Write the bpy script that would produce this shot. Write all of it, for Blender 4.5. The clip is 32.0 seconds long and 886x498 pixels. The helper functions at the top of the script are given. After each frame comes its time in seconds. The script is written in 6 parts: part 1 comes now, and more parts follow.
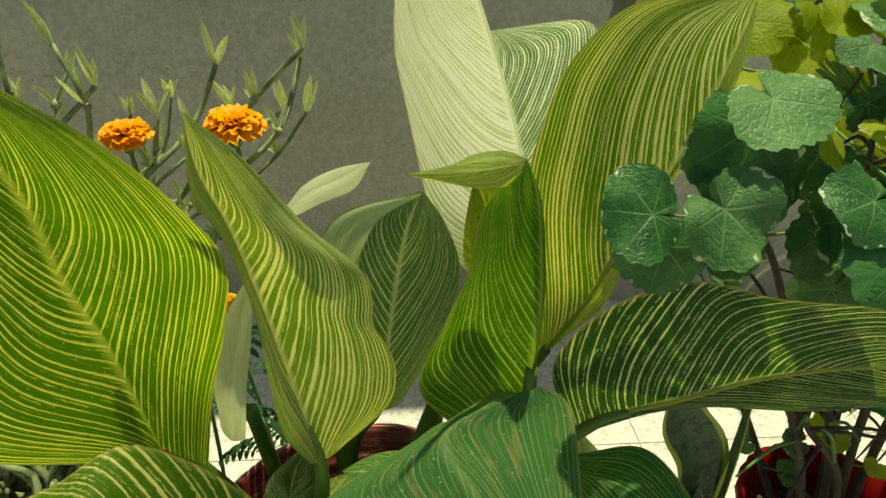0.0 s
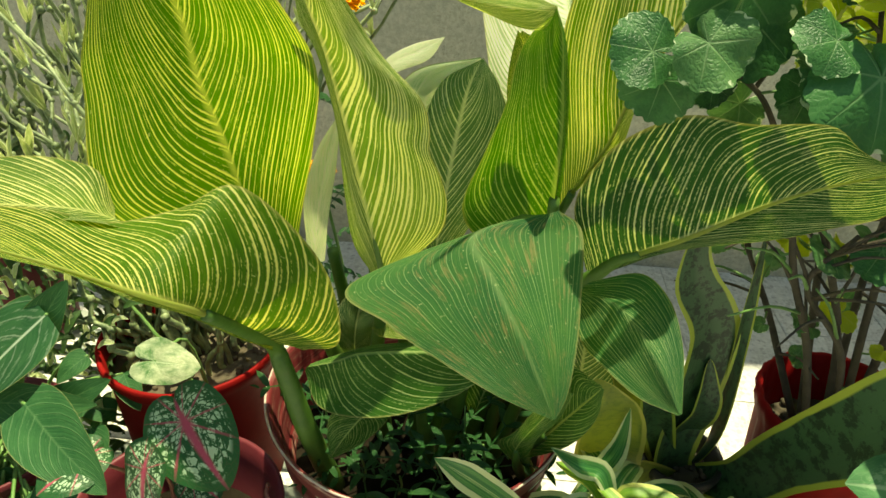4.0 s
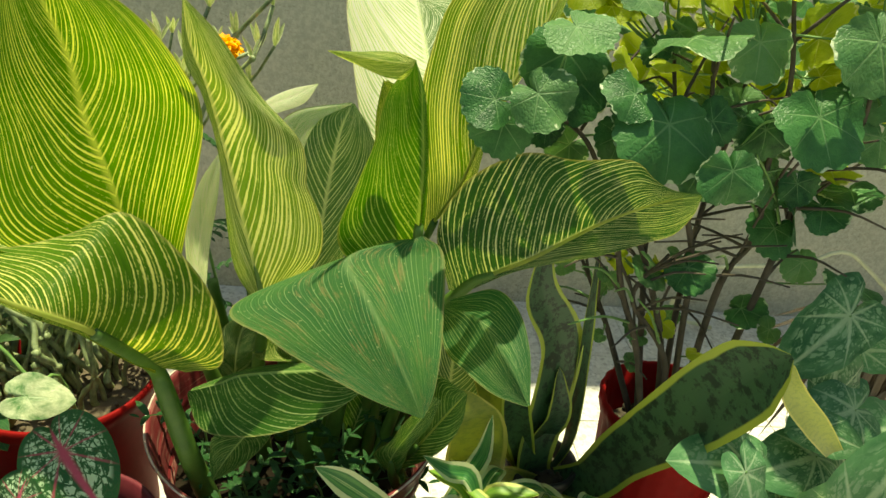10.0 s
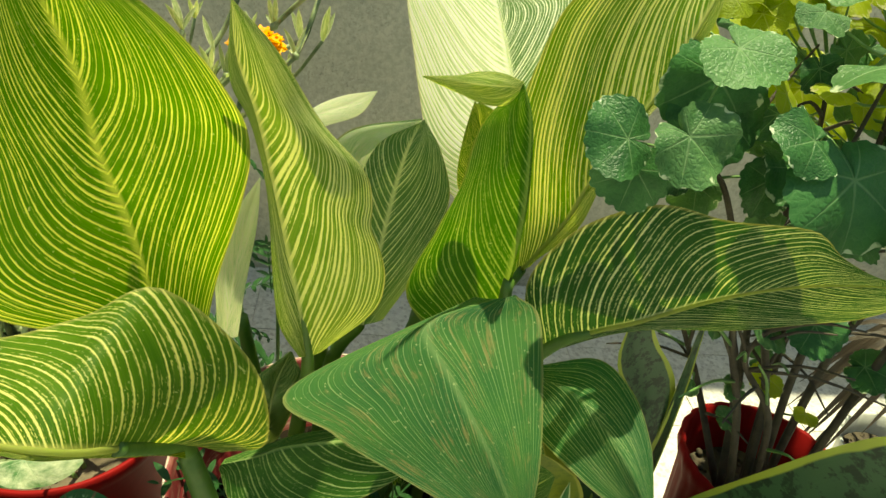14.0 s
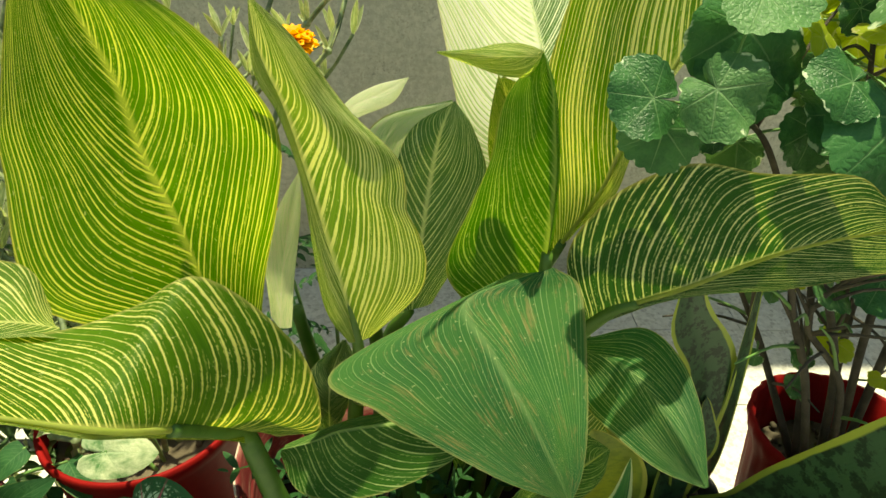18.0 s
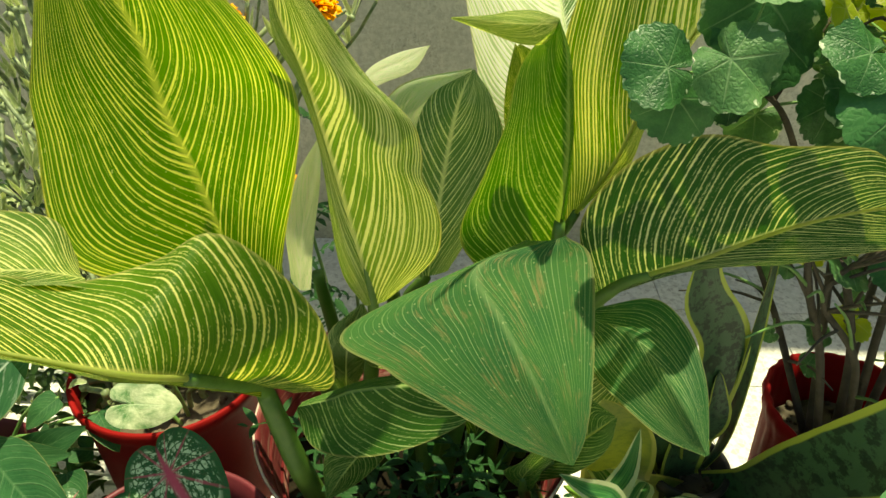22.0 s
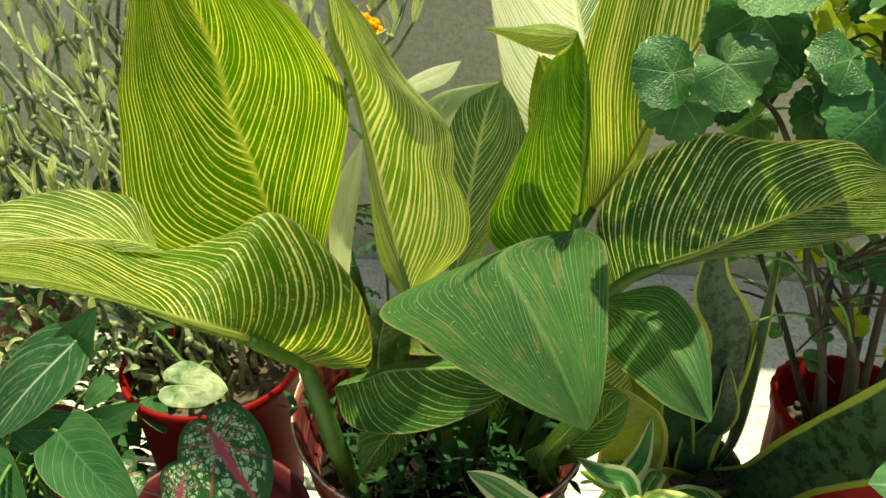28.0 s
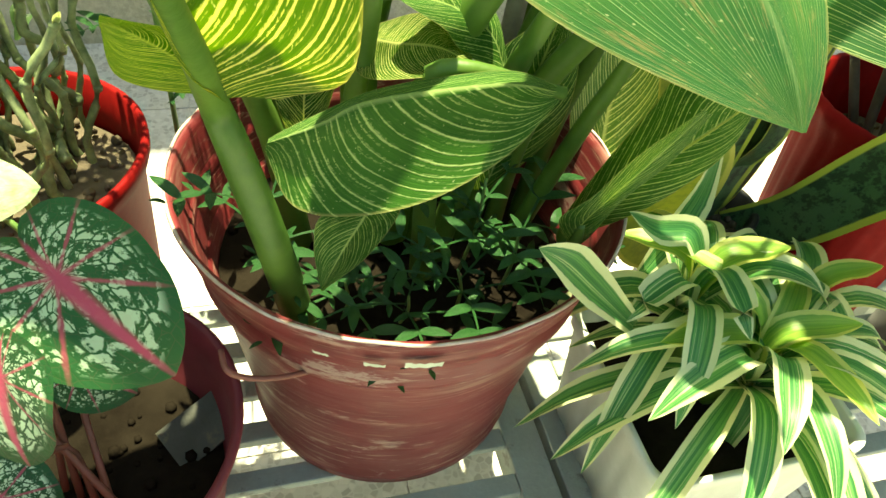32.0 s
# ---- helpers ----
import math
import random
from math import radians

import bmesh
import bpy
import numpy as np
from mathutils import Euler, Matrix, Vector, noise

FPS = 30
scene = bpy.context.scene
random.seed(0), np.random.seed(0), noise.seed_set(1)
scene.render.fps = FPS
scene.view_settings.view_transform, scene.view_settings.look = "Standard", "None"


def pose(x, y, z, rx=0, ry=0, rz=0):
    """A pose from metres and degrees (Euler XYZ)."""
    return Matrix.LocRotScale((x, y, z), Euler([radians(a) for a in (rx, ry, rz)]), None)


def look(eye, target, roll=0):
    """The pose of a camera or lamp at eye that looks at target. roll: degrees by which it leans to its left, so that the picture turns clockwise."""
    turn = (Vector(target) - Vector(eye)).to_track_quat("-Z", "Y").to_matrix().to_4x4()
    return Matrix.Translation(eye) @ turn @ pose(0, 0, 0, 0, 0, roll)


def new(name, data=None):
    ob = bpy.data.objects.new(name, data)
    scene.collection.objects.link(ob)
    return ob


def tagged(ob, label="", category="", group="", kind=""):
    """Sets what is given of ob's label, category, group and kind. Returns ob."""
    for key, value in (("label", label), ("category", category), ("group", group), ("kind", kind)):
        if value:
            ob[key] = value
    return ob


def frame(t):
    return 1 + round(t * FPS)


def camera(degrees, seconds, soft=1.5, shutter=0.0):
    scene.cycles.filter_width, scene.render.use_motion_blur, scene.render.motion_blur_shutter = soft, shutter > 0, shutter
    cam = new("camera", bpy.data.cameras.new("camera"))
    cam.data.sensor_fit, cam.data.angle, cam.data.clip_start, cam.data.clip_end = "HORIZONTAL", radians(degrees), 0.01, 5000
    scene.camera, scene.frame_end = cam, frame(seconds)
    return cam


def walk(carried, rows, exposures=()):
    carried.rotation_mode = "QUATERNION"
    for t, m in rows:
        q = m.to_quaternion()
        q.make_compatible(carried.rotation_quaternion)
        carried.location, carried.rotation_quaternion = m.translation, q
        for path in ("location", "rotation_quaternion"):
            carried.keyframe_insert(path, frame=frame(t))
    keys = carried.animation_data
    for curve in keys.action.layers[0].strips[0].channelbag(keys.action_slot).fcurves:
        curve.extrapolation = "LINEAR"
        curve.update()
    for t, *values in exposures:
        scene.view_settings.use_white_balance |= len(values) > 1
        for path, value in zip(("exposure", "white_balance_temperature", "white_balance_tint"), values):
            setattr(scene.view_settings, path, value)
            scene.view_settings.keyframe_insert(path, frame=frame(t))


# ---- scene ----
cam = camera(65.11, 32.0)
PATH = [
    (0, (0.0071, -0.4688, 0.9664), (0.2083, 1.2312, -0.0678), 2.67),
    (0.5, (0.0269, -0.4883, 0.9535), (0.0454, 1.2053, -0.1102), 3.24),
    (1, (0.0365, -0.5058, 0.9505), (-0.0382, 1.1821, -0.1197), 2.53),
    (1.5, (0.0331, -0.5758, 0.9450), (0.0255, 1.1287, -0.1013), 2.57),
    (2, (0.0402, -0.6673, 0.9301), (0.0020, 1.0866, -0.0302), 3.61),
    (2.5, (0.0512, -0.7062, 0.9065), (-0.0229, 1.0340, -0.0765), 2.55),
    (3, (0.0504, -0.6811, 0.9113), (-0.0380, 1.0334, -0.1147), 2.84),
    (3.5, (0.0573, -0.6472, 0.9132), (-0.0373, 1.0523, -0.1369), 2.59),
    (5.5, (0.0617, -0.6459, 0.9209), (-0.0544, 1.0378, -0.1522), 4.67),
    (6, (0.0260, -0.6752, 0.9261), (0.0613, 1.0427, -0.0975), 6.95),
    (6.5, (0.0268, -0.7180, 0.9313), (0.1573, 1.0065, -0.0731), 6.16),
    (7, (0.0155, -0.7415, 0.9222), (0.1501, 0.9849, -0.0785), 6.30),
    (7.5, (0.0212, -0.7284, 0.9254), (0.0655, 0.9971, -0.0849), 4.94),
    (8, (0.0408, -0.7113, 0.9422), (0.0167, 1.0362, -0.0304), 2.03),
    (8.5, (0.0846, -0.6909, 0.9535), (0.1431, 1.0686, 0.0045), 2.87),
    (9, (0.1108, -0.6802, 0.9442), (0.2378, 1.0760, -0.0045), 3.29),
    (9.5, (0.0873, -0.6929, 0.9355), (0.2903, 1.0538, -0.0174), 7.01),
    (10, (0.0634, -0.7261, 0.9327), (0.3087, 1.0342, 0.0156), 7.26),
    (10.5, (0.0563, -0.7483, 0.9110), (0.3625, 0.9862, -0.0365), 8.50),
    (11, (0.0606, -0.6950, 0.9068), (0.2449, 1.0284, -0.0913), 5.10),
    (11.5, (0.1010, -0.6063, 0.9148), (0.2390, 1.1133, -0.0970), 4.87),
    (12, (0.1296, -0.5298, 0.9143), (0.1230, 1.1575, -0.1594), 1.71),
    (12.5, (0.1126, -0.5106, 0.9244), (0.1179, 1.1623, -0.1717), 1.71),
    (13, (0.0553, -0.5140, 0.9255), (0.1760, 1.1567, -0.1672), 4.55),
    (13.5, (0.0078, -0.5332, 0.9276), (0.2276, 1.1386, -0.1480), 8.53),
    (14, (-0.0146, -0.5547, 0.9376), (0.2680, 1.1363, -0.0922), 9.34),
    (14.5, (-0.0181, -0.5567, 0.9379), (0.2772, 1.1251, -0.1034), 8.62),
    (16.5, (0.0132, -0.5546, 0.9282), (0.1946, 1.1303, -0.1340), 5.07),
    (17, (0.0172, -0.5563, 0.9274), (0.2024, 1.1299, -0.1321), 3.84),
    (17.5, (0.0237, -0.5601, 0.9279), (0.1791, 1.1245, -0.1390), 2.75),
    (18, (0.0170, -0.5681, 0.9291), (0.0887, 1.1296, -0.1257), 1.91),
    (18.5, (0.0073, -0.5703, 0.9249), (0.1235, 1.1138, -0.1477), 2.30),
    (19, (0.0025, -0.5644, 0.9197), (0.2069, 1.0992, -0.1715), 4.26),
    (19.5, (0.0123, -0.5697, 0.9303), (0.2467, 1.1090, -0.1313), 4.39),
    (20, (0.0236, -0.5796, 0.9386), (0.2774, 1.1086, -0.1034), 3.33),
    (20.5, (0.0222, -0.5768, 0.9471), (0.2243, 1.1384, -0.0614), 2.95),
    (21, (0.0110, -0.5787, 0.9548), (0.1283, 1.1534, -0.0381), 3.11),
    (21.5, (0.0132, -0.5828, 0.9385), (0.0424, 1.1006, -0.1410), 1.68),
    (22, (0.0326, -0.5817, 0.9278), (0.0150, 1.0787, -0.1870), 1.80),
    (22.5, (0.0591, -0.5715, 0.9208), (-0.0613, 1.0709, -0.2141), 2.37),
    (23, (0.0813, -0.5577, 0.9208), (-0.0696, 1.0706, -0.2308), 1.83),
    (23.5, (0.0679, -0.5474, 0.9211), (-0.0427, 1.0759, -0.2418), 1.54),
    (24, (0.0526, -0.5527, 0.9179), (0.0429, 1.0624, -0.2617), 0.62),
    (24.5, (0.0219, -0.5786, 0.9198), (0.1536, 1.0659, -0.2108), 2.09),
    (25, (-0.0072, -0.5870, 0.9084), (0.2316, 1.0306, -0.2432), 3.83),
    (25.5, (-0.0318, -0.6002, 0.9157), (0.2454, 1.0191, -0.2248), 4.27),
    (27.5, (-0.0218, -0.6382, 0.9241), (0.1559, 1.0430, -0.1445), 2.05),
    (28, (0.0270, -0.6613, 0.9285), (-0.0534, 1.0494, -0.1044), 1.53),
    (28.5, (0.0687, -0.6616, 0.9388), (-0.1671, 1.0653, -0.0421), 1.29),
    (29, (0.0814, -0.6509, 0.9294), (-0.1636, 1.0527, -0.0892), 1.67),
    (29.5, (0.0720, -0.6333, 0.8756), (-0.1172, 1.0710, -0.1536), 1.80),
    (30, (0.0530, -0.5767, 0.7893), (-0.0215, 1.0538, -0.3664), 1.56),
    (30.5, (0.0439, -0.5196, 0.7336), (0.0672, 0.9897, -0.5784), 1.41),
    (31, (-0.0155, -0.4912, 0.6872), (0.0961, 0.9170, -0.7285), 2.79),
    (31.5, (-0.0799, -0.4691, 0.6791), (0.1873, 0.9113, -0.7432), 5.43),
    (32, (-0.1206, -0.4431, 0.6690), (0.3805, 0.8787, -0.7459), 9.21),
]
EXPOSURES = [(t, 0.60 + e, 8600, -12) for t, e in ((0, -0.48), (1.5, -0.12), (2.5, 0.1), (29.5, 0.05), (30.2, 0.45), (31, 1.0), (32, 1.15))]
walk(cam, [(t, look(eye, target, roll)) for t, eye, target, roll in PATH], EXPOSURES)

# ---- sky, sun ----
SUN_DIR = Vector((0.06, 0.17, 0.98)).normalized()
sky_world = bpy.data.worlds.new("sky")
scene.world = sky_world
sky_world.use_nodes = True
wn = sky_world.node_tree
wn.nodes.clear()
sky = wn.nodes.new("ShaderNodeTexSky")
sky.sky_type, sky.sun_disc = "NISHITA", False
sky.sun_elevation = math.asin(SUN_DIR.z)
sky.sun_rotation = math.atan2(SUN_DIR.x, SUN_DIR.y)
bg = wn.nodes.new("ShaderNodeBackground")
bg.inputs["Strength"].default_value = 0.115
wo = wn.nodes.new("ShaderNodeOutputWorld")
wn.links.new(sky.outputs[0], bg.inputs[0])
wn.links.new(bg.outputs[0], wo.inputs[0])
sun = new("sun", bpy.data.lights.new("sun", "SUN"))
sun.data.energy, sun.data.angle, sun.data.color = 5.0, radians(0.9), (1.0, 0.94, 0.82)
sun.matrix_world = look((0, 0, 5), Vector((0, 0, 5)) - SUN_DIR)

# ---- materials ----
class Mat:
    """A small writer of node materials."""

    def __init__(self, name):
        self.m = bpy.data.materials.new(name)
        self.m.use_nodes = True
        self.t = self.m.node_tree
        self.t.nodes.clear()
        self.out = self.t.nodes.new("ShaderNodeOutputMaterial")

    def put(self, socket, v):
        if isinstance(v, bpy.types.NodeSocket):
            self.t.links.new(v, socket)
        elif v is not None:
            if isinstance(v, (tuple, list)) and len(v) == 3 and socket.type == "RGBA":
                v = (*v, 1.0)
            socket.default_value = v

    def node(self, kind, out=0, props=(), **ins):
        n = self.t.nodes.new(kind)
        for k, v in props:
            if k == "operation":
                n.operation = v
            elif k == "blend_type":
                n.blend_type = v
            elif k == "data_type":
                n.data_type = v
            elif k == "feature":
                n.feature = v
            elif k == "uv_map":
                n.uv_map = v
            elif k == "bands_direction":
                n.bands_direction = v
        for k, v in ins.items():
            key = int(k[1:]) if k[0] == "i" and k[1:].isdigit() else k.replace("_", " ")
            self.put(n.inputs[key], v)
        return n.outputs[out]

    def math(self, op, a, b=0.0, c=None):
        return self.node("ShaderNodeMath", props=[("operation", op)], i0=a, i1=b, i2=c)

    def mix(self, fac, a, b, blend="MIX"):
        n = self.t.nodes.new("ShaderNodeMix")
        n.data_type, n.blend_type = "RGBA", blend
        self.put(n.inputs[0], fac)
        self.put(n.inputs[6], a)
        self.put(n.inputs[7], b)
        return n.outputs[2]

    def ramp(self, fac, *stops):
        n = self.t.nodes.new("ShaderNodeValToRGB")
        e = n.color_ramp.elements
        while len(e) < len(stops):
            e.new(0.5)
        for el, (pos, col) in zip(e, stops):
            el.position = pos
            el.color = (*col, 1.0) if isinstance(col, tuple) else (col, col, col, 1.0)
        self.put(n.inputs[0], fac)
        return n.outputs[0]

    def noise(self, vec, scale, detail=3.0, rough=0.55, out=0):
        return self.node("ShaderNodeTexNoise", out, Vector=vec, Scale=scale, Detail=detail, Roughness=rough)

    def obj(self):
        return self.node("ShaderNodeTexCoord", "Object")

    def uv(self):
        return self.node("ShaderNodeTexCoord", "UV")

    def rand(self):
        return self.node("ShaderNodeObjectInfo", "Random")

    def vec(self, x, y, z=0.0):
        return self.node("ShaderNodeCombineXYZ", i0=x, i1=y, i2=z)

    def bump(self, height, strength=0.3, distance=0.002):
        return self.node("ShaderNodeBump", Height=height, Strength=strength, Distance=distance)

    def done(self, color, rough=0.5, metal=0.0, normal=None, trans=0.0, trans_color=None, coat=0.0, spec=0.5):
        p = self.t.nodes.new("ShaderNodeBsdfPrincipled")
        self.put(p.inputs["Base Color"], color)
        self.put(p.inputs["Roughness"], rough)
        self.put(p.inputs["Metallic"], metal)
        self.put(p.inputs["Specular IOR Level"], spec)
        self.put(p.inputs["Coat Weight"], coat)
        if normal is not None:
            self.put(p.inputs["Normal"], normal)
        last = p.outputs[0]
        if trans_color is not None:
            tr = self.node("ShaderNodeBsdfTranslucent", Color=trans_color, Normal=normal)
            mx = self.t.nodes.new("ShaderNodeMixShader")
            self.put(mx.inputs[0], trans)
            self.put(mx.inputs[1], last)
            self.put(mx.inputs[2], tr)
            last = mx.outputs[0]
        self.t.links.new(last, self.out.inputs[0])
        return self.m


def canna_material(name, green, deep, line, count, width, trans, lean, bow=0.3, strength=0.92, stain=0.0, rough=0.52, tint=(1.5, 1.40, 0.45), mealy=0.5, ridge=0.8):
    """Striped canna leaf: veins leave the midrib at u = 0 and sweep towards the tip at v = 1."""
    k = Mat(name)
    sep = k.node("ShaderNodeSeparateXYZ", 0, i0=k.uv())
    n = sep.node
    u, v = n.outputs[0], n.outputs[1]
    r = k.math("MULTIPLY", k.rand(), 37.0)
    a = k.math("ABSOLUTE", u)
    side = k.math("MULTIPLY", k.math("SIGN", u), 9.0)
    rise = k.math("ADD", k.math("MULTIPLY", a, 1.0 - bow), k.math("MULTIPLY", k.math("POWER", a, 2.2), bow))
    steep = k.math("MULTIPLY", k.math("ADD", k.math("MULTIPLY", v, 0.9), 0.5), lean)
    s = k.math("SUBTRACT", v, k.math("MULTIPLY", rise, steep))
    wob = k.noise(k.vec(k.math("MULTIPLY", u, 2.0), k.math("MULTIPLY", v, 3.0), r), 1.0, 2.0)
    q = k.math("ADD", k.math("MULTIPLY", s, count), k.math("MULTIPLY", wob, 0.45))
    cell = k.math("FLOOR", q)
    pick = k.node("ShaderNodeTexWhiteNoise", 0, Vector=k.vec(cell, side, r))
    pick2 = k.node("ShaderNodeTexWhiteNoise", 0, Vector=k.vec(cell, k.math("ADD", side, 3.0), r))
    jag = k.math("SUBTRACT", k.noise(k.vec(k.math("MULTIPLY", q, 5.0), k.math("MULTIPLY", a, 46.0), r), 1.0, 2.0, 0.6), 0.5)
    off = k.math("MULTIPLY", k.math("SUBTRACT", pick, 0.5), 0.36)
    f = k.math("ABSOLUTE", k.math("ADD", k.math("SUBTRACT", k.math("FRACT", q), 0.5), off))
    f = k.math("ADD", f, k.math("MULTIPLY", jag, 0.16))
    breaks = k.noise(k.vec(k.math("MULTIPLY", cell, 7.3), k.math("ADD", k.math("MULTIPLY", a, 5.0), side), r), 1.0, 2.0)
    w = k.math("MULTIPLY", k.math("ADD", k.math("MULTIPLY", pick2, 1.1), 0.42), width)
    w = k.math("MULTIPLY", w, k.ramp(breaks, (0.30, 0.35), (0.50, 1.0)))
    stripe = k.node("ShaderNodeClamp", 0, i0=k.math("ADD", k.math("MULTIPLY", k.math("SUBTRACT", w, f), 11.0), 0.5))
    thin = k.math("ABSOLUTE", k.math("SUBTRACT", k.math("FRACT", k.math("ADD", k.math("MULTIPLY", q, 2.0), k.math("MULTIPLY", pick, 0.6))), 0.5))
    thin = k.math("MULTIPLY", k.ramp(k.math("ADD", thin, jag), (0.06, 1.0), (0.14, 0.0)), k.ramp(breaks, (0.46, 0.0), (0.60, 0.0 if stain else 0.6)))
    veil = k.noise(k.vec(k.math("MULTIPLY", u, 1.4), k.math("MULTIPLY", v, 3.0), r), 1.0, 4.0)
    ground = k.mix(k.ramp(veil, (0.35, 0.0), (0.68, 1.0)), deep, green)
    hair = k.noise(k.vec(k.math("MULTIPLY", q, 9.0), k.math("MULTIPLY", a, 1.2), r), 1.0, 2.0)
    ground = k.mix(k.ramp(hair, (0.40, 0.0), (0.70, 0.5)), ground, k.mix(0.05, green, line))
    col = k.mix(k.math("MULTIPLY", k.math("MAXIMUM", stripe, thin), strength), ground, line)
    rib = k.ramp(a, (0.014, 1.0), (0.052, 0.0))
    col = k.mix(k.math("MULTIPLY", rib, ridge), col, k.mix(0.25, line, green))
    edge = k.ramp(k.math("ADD", a, k.math("MULTIPLY", jag, 0.02)), (0.968, 0.0), (0.995, 1.0))
    col = k.mix(k.math("MULTIPLY", edge, 0.5), col, (0.40, 0.35, 0.14))
    if stain:
        st = k.noise(k.vec(k.math("MULTIPLY", q, 1.6), k.math("MULTIPLY", v, 9.0), r), 1.0, 4.0, 0.65)
        spots = k.noise(k.vec(k.math("MULTIPLY", u, 4.0), k.math("MULTIPLY", v, 5.0), r), 1.0, 5.0, 0.75)
        g = k.math("MULTIPLY", k.ramp(st, (0.50, 0.0), (0.62, 1.0)), k.ramp(spots, (0.47, 0.0), (0.58, 1.0)))
        col = k.mix(k.math("MULTIPLY", g, stain), col, (0.30, 0.25, 0.11))
    dots = k.noise(k.vec(k.math("MULTIPLY", u, 30.0), k.math("MULTIPLY", v, 70.0), r), 1.0, 2.0)
    col = k.mix(k.ramp(dots, (0.68, 0.0), (0.74, mealy)), col, (0.62, 0.64, 0.36))
    h = k.math("ADD", k.math("MULTIPLY", stripe, 0.5), k.math("MULTIPLY", hair, 0.6))
    nrm = k.bump(h, 0.5, 0.0014)
    tcol = k.mix(1.0, col, tint, "MULTIPLY")
    return k.done(col, rough, normal=nrm, trans=trans, trans_color=tcol, spec=0.14)


BRIGHT = canna_material("canna_leaf_yellow_striped", (0.090, 0.23, 0.008), (0.045, 0.155, 0.005), (0.70, 0.72, 0.20), 31.0, 0.120, 0.52, 0.85, 0.35, tint=(1.4, 1.35, 0.42), ridge=0.55)
TALL = canna_material("canna_leaf_tall_striped", (0.16, 0.31, 0.022), (0.09, 0.24, 0.014), (0.90, 0.88, 0.46), 31.0, 0.19, 0.60, 0.80, 0.4)
MID = canna_material("canna_leaf_green_striped", (0.075, 0.165, 0.010), (0.036, 0.105, 0.007), (0.66, 0.64, 0.24), 50.0, 0.105, 0.44, 0.30, 0.2)
ROLLED = canna_material("canna_leaf_rolled", (0.070, 0.21, 0.012), (0.040, 0.150, 0.008), (0.44, 0.56, 0.16), 27.0, 0.085, 0.50, 0.70, 0.4, 0.8)
LIGHT = canna_material("canna_leaf_light_striped", (0.18, 0.30, 0.045), (0.11, 0.23, 0.028), (0.78, 0.79, 0.42), 29.0, 0.20, 0.48, 0.95, 0.35, 0.85)
# dark copy of the striped leaf, its shading put into the greens
DARK = canna_material("canna_leaf_shaded_striped", (0.024, 0.100, 0.017), (0.014, 0.062, 0.012), (0.62, 0.67, 0.38), 38.0, 0.084, 0.36, 0.30, 0.2)
GREYED = canna_material("canna_leaf_grey_green", (0.115, 0.225, 0.085), (0.066, 0.165, 0.060), (0.68, 0.74, 0.52), 26.0, 0.10, 0.34, 0.60, 0.4, 0.85)
BLUE = canna_material("canna_leaf_weathered", (0.066, 0.185, 0.046), (0.022, 0.112, 0.040), (0.33, 0.46, 0.21), 17.0, 0.050, 0.44, 1.5, 0.0, 0.66, stain=0.65, ridge=0.4, rough=0.5)
SMALL = canna_material("canna_leaf_small_green", (0.038, 0.140, 0.034), (0.018, 0.090, 0.030), (0.42, 0.55, 0.26), 10.0, 0.050, 0.40, 1.5, 0.0, 0.8, ridge=0.15)
# greens darkened for the shade under the canopy
LOWER = canna_material("canna_leaf_lower_shaded", (0.045, 0.14, 0.018), (0.024, 0.09, 0.010), (0.46, 0.58, 0.22), 19.0, 0.060, 0.30, 0.34, 0.2, 0.8)
# striped leaf with the sun's glare put into its colour
WHITISH = canna_material("canna_leaf_sunlit_white", (0.62, 0.70, 0.46), (0.42, 0.54, 0.28), (0.95, 0.95, 0.86), 58.0, 0.26, 0.60, 0.50, 0.3, tint=(1.5, 1.5, 0.95))
# greener copy for the half of the same leaf out of the sun
HALF = canna_material("canna_leaf_white_lined", (0.15, 0.26, 0.075), (0.085, 0.18, 0.05), (0.86, 0.88, 0.70), 44.0, 0.17, 0.42, 0.50, 0.3, tint=(1.4, 1.4, 0.7))
PALE = canna_material("canna_leaf_pale_back", (0.125, 0.225, 0.040), (0.075, 0.16, 0.026), (0.66, 0.66, 0.32), 30.0, 0.16, 0.48, 0.40, 0.2)


